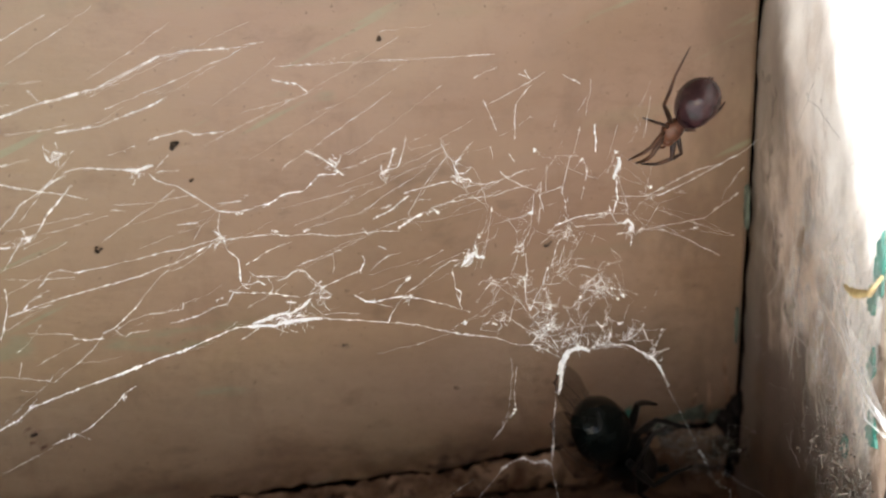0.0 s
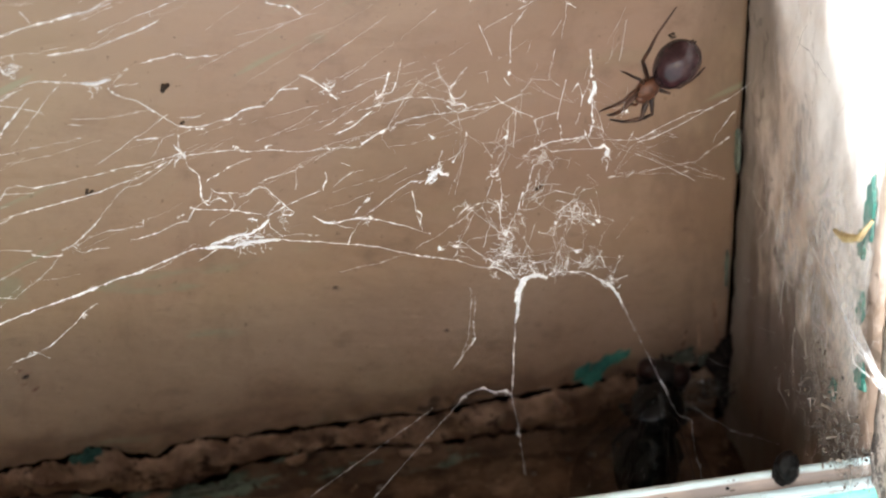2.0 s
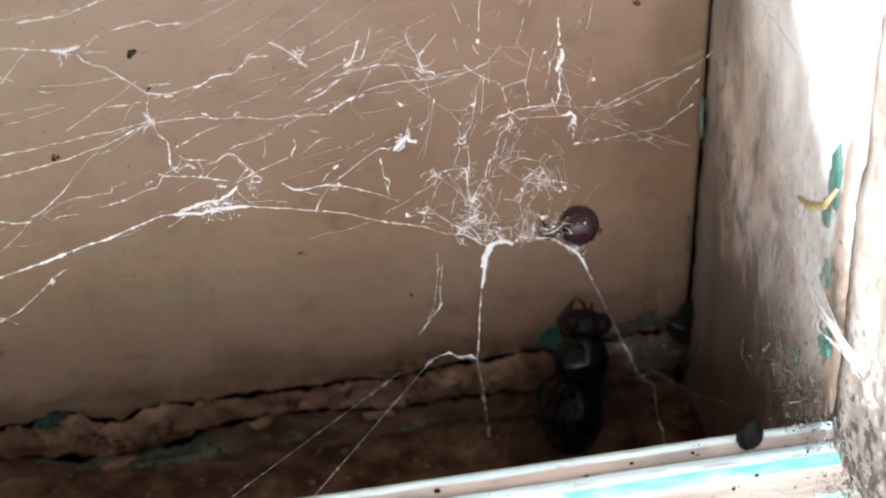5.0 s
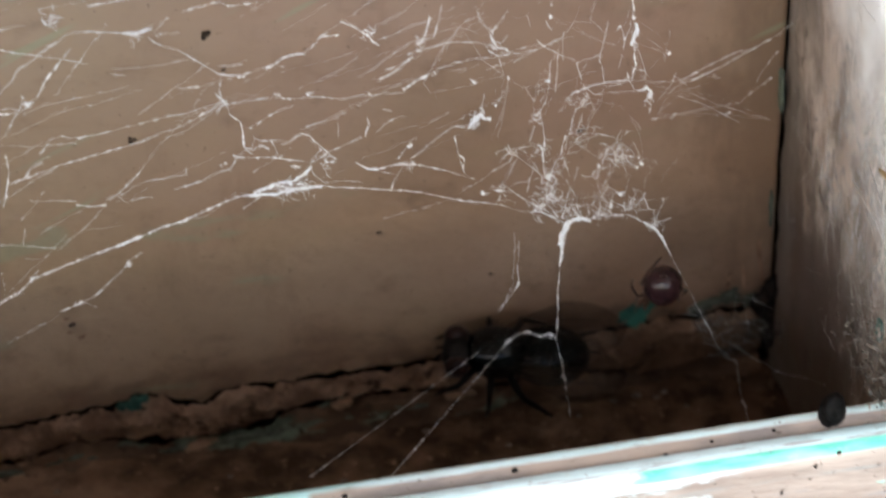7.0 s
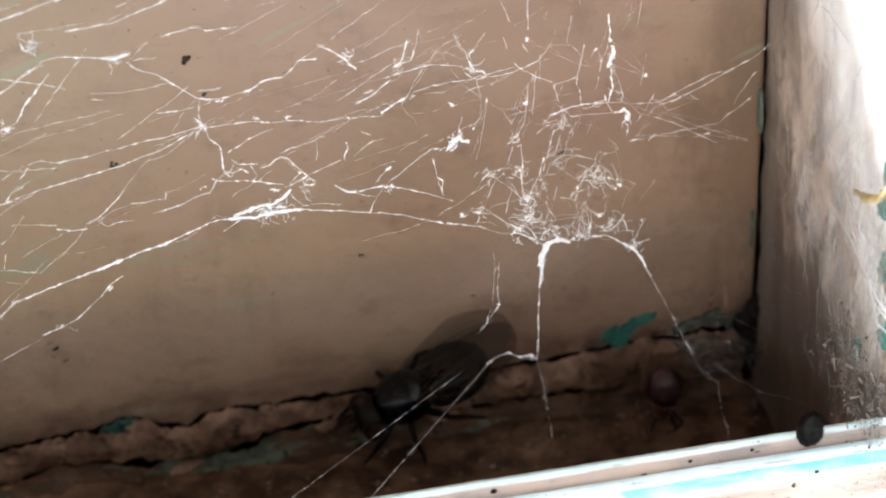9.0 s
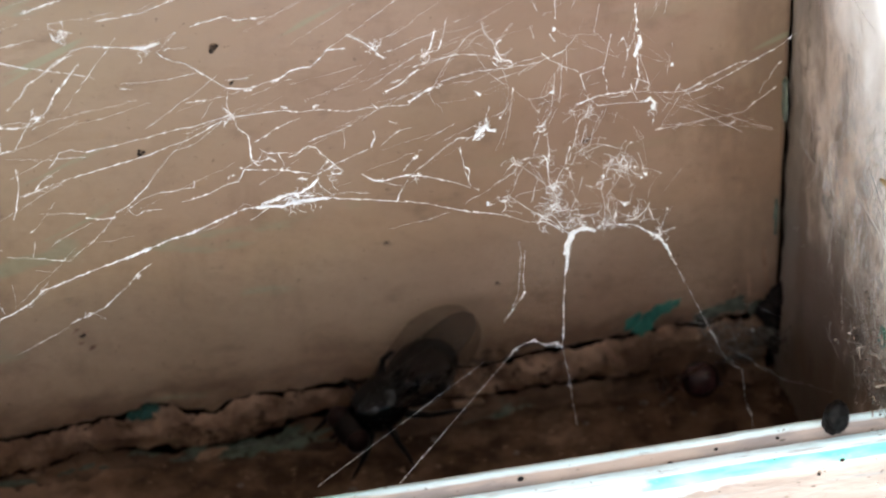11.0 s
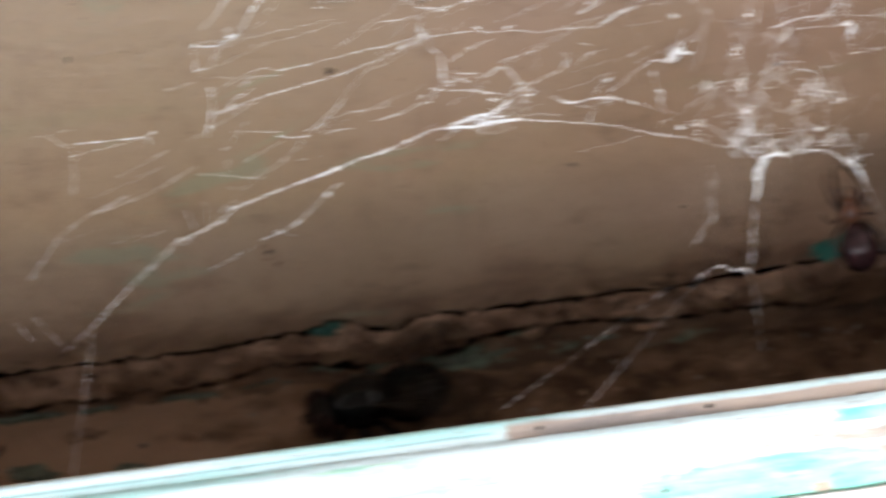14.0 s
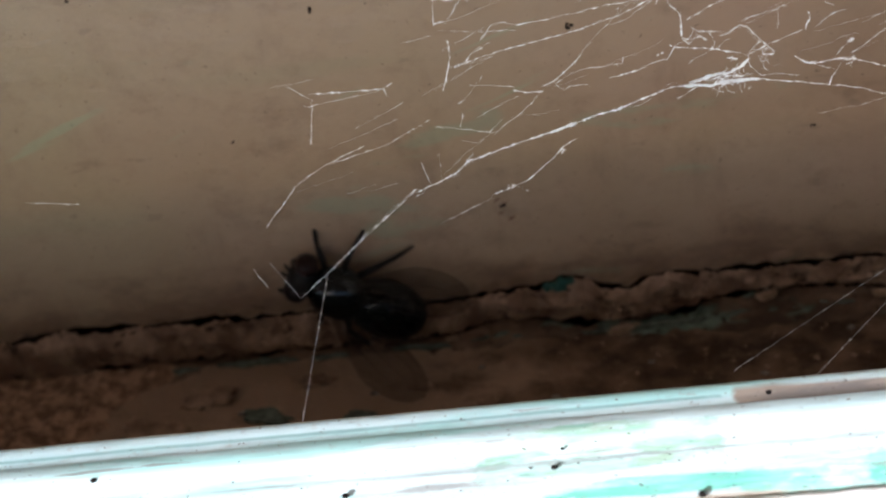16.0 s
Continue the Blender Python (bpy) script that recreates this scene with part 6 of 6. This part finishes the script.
def motions():
    walk(spider, [
        (0, facing((-9.7, -12.8, 41.1), (-0.5, 0.1, -0.85), (0.5, -0.85, 0.2))),
        (0.5, facing((-10.3, -12.8, 40.5), (-0.5, 0.1, -0.85), (0.5, -0.85, 0.2))),
        (1, facing((-10.4, -12.8, 39.9), (-0.55, 0.1, -0.8), (0.4, -0.85, 0.3))),
        (1.5, facing((-10.8, -13.2, 40.0), (-0.58, -0.1, -0.78), (0.35, -0.9, 0.2))),
        (2, facing((-10.7, -12.8, 40.0), (-0.62, 0.1, -0.75), (0.5, -0.85, 0.2))),
        (2.5, facing((-11.2, -12.8, 39.5), (-0.65, 0.1, -0.7), (0.4, -0.85, 0.2))),
        (3, facing((-13.9, -12.8, 38.9), (-0.58, 0.1, -0.78), (0.2, -0.9, 0.4))),
        (3.2, facing((-14.9, -12.8, 38.4), (-0.4, 0.15, -0.88), (0.1, -0.9, 0.3))),
        (4.2, facing((-14.3, -12.4, 31.0), (-0.1, 0.5, -0.85), (0, -0.85, -0.3))),
        (5.5, facing((-13.7, -11.5, 22.0), (0, 0.8, -0.5), (0, -0.5, -0.85))),
        (6.5, facing((-13.8, -11.6, 18.5), (0.05, 0.75, -0.6), (0, -0.6, -0.75))),
        (7, facing((-12.7, -10.9, 16.1), (0.1, 0.6, -0.75), (0, -0.75, -0.5))),
        (7.5, facing((-11.8, -10.4, 13.9), (0.25, 0.3, -0.9), (0.1, -0.95, -0.1))),
        (8, facing((-11.2, -10.2, 11.6), (0.22, 0.12, -0.96), (0.25, -0.95, 0.1))),
        (8.5, facing((-10.7, -9.8, 9.9), (0.2, 0.1, -0.97), (0.25, -0.95, 0.1))),
        (9, facing((-10.1, -8.5, 4.9), (0.02, 0.15, -0.98), (0, -0.9, 0.3))),
        (9.2, facing((-9.8, -8.6, 3.8), (0, 0.3, -0.95), (0, -0.9, 0.3))),
        (10.3, facing((-9.4, -8.2, 4.4), (-0.1, 0.6, -0.8), (0, -0.8, -0.3))),
        (11.5, facing((-9.8, -7.7, 7.2), (-0.2, 0.75, -0.6), (0, -0.6, -0.7))),
        (12, facing((-13.2, -10.1, 15.8), (-0.15, 0.75, 0.65), (0.1, -0.7, 0.7))),
        (12.5, facing((-13.0, -10.3, 15.9), (-0.3, 0.6, 0.75), (0.15, -0.8, 0.6))),
        (13, facing((-13.0, -10.4, 16.4), (-0.1, 0.5, 0.85), (0.1, -0.85, 0.5))),
        (13.5, facing((-12.7, -10.4, 15.5), (-0.1, 0.5, 0.85), (0.1, -0.85, 0.5))),
        (16, facing((-12.7, -10.4, 15.5), (-0.1, 0.5, 0.85), (0.1, -0.85, 0.5)))])
    walk(fly, [
        (0, facing((-13.2, -12.0, 12.2), (0.5, 0.35, -0.8), (-0.75, 0.45, -0.35))),
        (0.2, facing((-12.6, -12.0, 12.2), (0.55, 0.35, -0.75), (-0.75, 0.45, -0.3))),
        (0.4, facing((-14.2, -12.0, 13.4), (0.08, 0.2, -0.97), (-0.95, 0.1, -0.1))),
        (0.6, facing((-13.9, -12.0, 14.0), (0.2, 0.2, -0.95), (-0.95, 0.0, -0.2))),
        (0.8, facing((-12.2, -12.0, 12.8), (0.5, 0.2, -0.83), (-0.8, -0.3, -0.5))),
        (0.9, facing((-12.2, -11.5, 11.5), (0.93, 0.3, -0.2), (-0.3, -0.8, 0.2))),
        (1, facing((-12.4, -11.0, 11.0), (0.6, 0.6, 0.5), (-0.1, -0.7, 0.65))),
        (1.2, facing((-12.6, -11.0, 11.7), (0.1, 0.7, 0.65), (0, -0.6, 0.75))),
        (1.5, facing((-12.2, -11.0, 11.5), (0.15, 0.7, 0.62), (0, -0.6, 0.75))),
        (2, facing((-9.2, -11.0, 9.2), (0.35, 0.68, 0.6), (-0.1, -0.6, 0.75))),
        (2.5, facing((-9.3, -11.0, 9.3), (0.35, 0.68, 0.6), (-0.1, -0.6, 0.75))),
        (3, facing((-10.2, -10.5, 7.0), (0.35, 0.62, 0.66), (-0.1, -0.6, 0.75))),
        (5.5, facing((-12.6, -8.0, 9.1), (0.12, 0.45, 0.88), (0, -0.88, 0.45))),
        (6, facing((-14.3, -8.0, 9.1), (-0.1, 0.4, 0.9), (0, -0.9, 0.4))),
        (6.5, facing((-16.6, -8.0, 9.4), (-0.35, 0.3, 0.88), (0.1, -0.9, 0.4))),
        (6.8, facing((-21.5, -7.0, 8.8), (-0.8, 0.2, 0.5), (0.2, -0.8, 0.6))),
        (7, facing((-24.7, -6.0, 8.3), (-0.97, 0.1, 0.15), (0, -0.6, 0.8))),
        (7.5, facing((-27.2, -5.5, 8.4), (-1, 0.05, 0.05), (0, -0.5, 0.85))),
        (8, facing((-29.6, -5.5, 7.6), (-1, 0, 0), (0, -0.5, 0.85))),
        (8.5, facing((-29.7, -5.5, 6.4), (-0.97, -0.15, -0.1), (0, -0.5, 0.85))),
        (9, facing((-30.9, -5.5, 6.7), (-0.93, -0.2, -0.25), (0, -0.5, 0.85))),
        (9.2, facing((-31.2, -5.5, 6.6), (-0.92, -0.22, -0.27), (0, -0.5, 0.85))),
        (11.5, facing((-35.4, -5.8, 5.6), (-0.84, -0.36, -0.36), (-0.15, -0.6, 0.78))),
        (12, facing((-35.0, -5.8, 6.2), (-0.83, -0.37, -0.38), (-0.15, -0.6, 0.78))),
        (12.5, facing((-34.4, -5.8, 5.4), (-0.83, -0.37, -0.38), (-0.15, -0.6, 0.78))),
        (13, facing((-35.4, -5.8, 6.0), (-0.83, -0.37, -0.38), (-0.15, -0.6, 0.78))),
        (13.1, facing((-37.5, -4.7, 3.2), (-0.85, -0.4, -0.1), (-0.1, -0.4, 0.9))),
        (13.2, facing((-42.7, -5.0, 3.0), (-0.9, -0.35, 0), (0, -0.3, 0.9))),
        (13.4, facing((-49.7, -7.3, 2.6), (-0.95, -0.3, 0), (0, -0.2, 0.9))),
        (13.6, facing((-54.2, -7.5, 2.6), (-0.95, -0.3, 0), (0, -0.2, 0.9))),
        (14.2, facing((-51.2, -8.8, 2.6), (-0.98, -0.1, 0), (0, -0.2, 0.95))),
        (14.6, facing((-60.3, -7.5, 2.6), (-1, 0, 0), (0, -0.3, 0.9))),
        (14.8, facing((-61.5, -6.9, 2.9), (-1, 0.05, 0), (0, -0.4, 0.9))),
        (15.0, facing((-62.2, -5.0, 4.4), (-1, 0.05, 0.05), (0, -0.5, 0.9))),
        (15.2, facing((-63.3, -4.0, 3.6), (-0.98, 0.1, 0.1), (0, -0.5, 0.85))),
        (15.4, facing((-63.6, -4.2, 4.9), (-0.92, 0.1, 0.3), (0, -0.7, 0.7))),
        (15.6, facing((-66.1, -4.2, 6.6), (-0.88, 0.05, 0.4), (0, -0.9, 0.4))),
        (15.8, facing((-68.7, -4.2, 8.1), (-0.85, 0.05, 0.5), (0, -0.95, 0.2))),
        (16, facing((-71.6, -4.2, 8.7), (-0.85, 0.05, 0.5), (0, -0.95, 0.2)))])
    for s, wing in WINGS.items():
        def held(lift, out):
            return pose(-0.2 * MM, 1.0 * s * MM, 1.3 * MM, 10 * lift * s, 34 * lift, -30 * out * s)
        walk(wing, [(0, held(0, 0)), (0.8, held(0, 0)), (1.2, held(0.1, 0.25)), (2.0, held(0.1, 0.45)), (3.2, held(0.1, 0.3)), (5.3, held(0, 0.35)), (6.6, held(0.1, 0.55)), (7.2, held(0, -0.2)), (8.0, held(0.05, -0.3)), (8.6, held(0.4, -0.3)), (9.2, held(0.4, -0.3)),
                    (11.3, held(0.5, -0.35)), (13.0, held(0.5, -0.3)), (13.3, held(0.6, 0.4)), (14.2, held(0.1, 0.2)), (15.4, held(0.0, 0.2)), (15.7, held(0.6, 0.7)), (16, held(0.3, 0.6))])
    for (name, s), ob in FLY_LEGS.items():
        at = ob.location / MM

        def bent(fold, swing):
            return pose(*(at * MM), -fold * s, swing if name == "front" else 0, swing * s * (-1 if name == "hind" else 1))
        rows = [(0, 48, 0), (0.9, 48, 0), (3.2, 50, 5), (6.5, 45, 0), (7.0, 15, 8), (7.5, 5, -8), (8.5, 0, 6), (9.2, 5, -6), (11.5, 0, 0), (13.0, 0, 5), (13.3, 15, -12), (13.8, 8, 8), (14.6, 12, -10), (15.4, 5, 6), (15.7, 0, -12), (16, -10, 10)]
        walk(ob, [(t, bent(-40 if name == "front" and t < 0.85 else fold, swing)) for t, fold, swing in rows])
    for (name, s), ob in SPIDER_LEGS.items():
        at = ob.location / MM
        rows = [(0, 0, 0), (1.5, 4, 6), (2.3, -6, -8), (3.2, 8, 10), (4.2, -8, 0), (5.3, 4, 6), (6.5, 0, -6), (7.2, 8, 6), (8.0, -8, -6), (8.6, 6, 8), (9.2, -6, 0), (11.3, 4, 6), (12.0, -8, -8), (12.6, 6, 6), (13.2, -4, 0), (16, 0, 0)]
        hold = lambda t: 0 if name == "front" or s > 0 else 26 if t < 2.8 else -12 if t < 3.3 else -4 if 7.1 < t < 8.7 else 8
        walk(ob, [(t, pose(*(at * MM), 0, turn * s, swing * s + hold(t))) for t, turn, swing in rows])
    pull = {"arch": (2.2, 0.3, -2.3), "knot": (2.6, 0.3, -2.0), "hanging": (2.4, 0.3, -1.8), "left": (1.9, 0.2, -2.5), "top": (-0.3, 0, -1.4),
            "centre": (1.2, 0.2, -1.8), "jambside": (0, 0, 0)}
    for name, (dx, dy, dz) in pull.items():
        rows = [(0, 1), (0.3, 1), (0.6, 0.95), (0.8, 0.85), (0.9, 0.15), (1.0, 0), (9.2, 0)]
        rows = [(t, pose(dx * k * MM, dy * k * MM, dz * k * MM)) for t, k in rows]
        walk(SECTIONS[name], rows + [(11.3, pose(0, 0, 0)), (16, pose(0, 0, 0))])


motions()
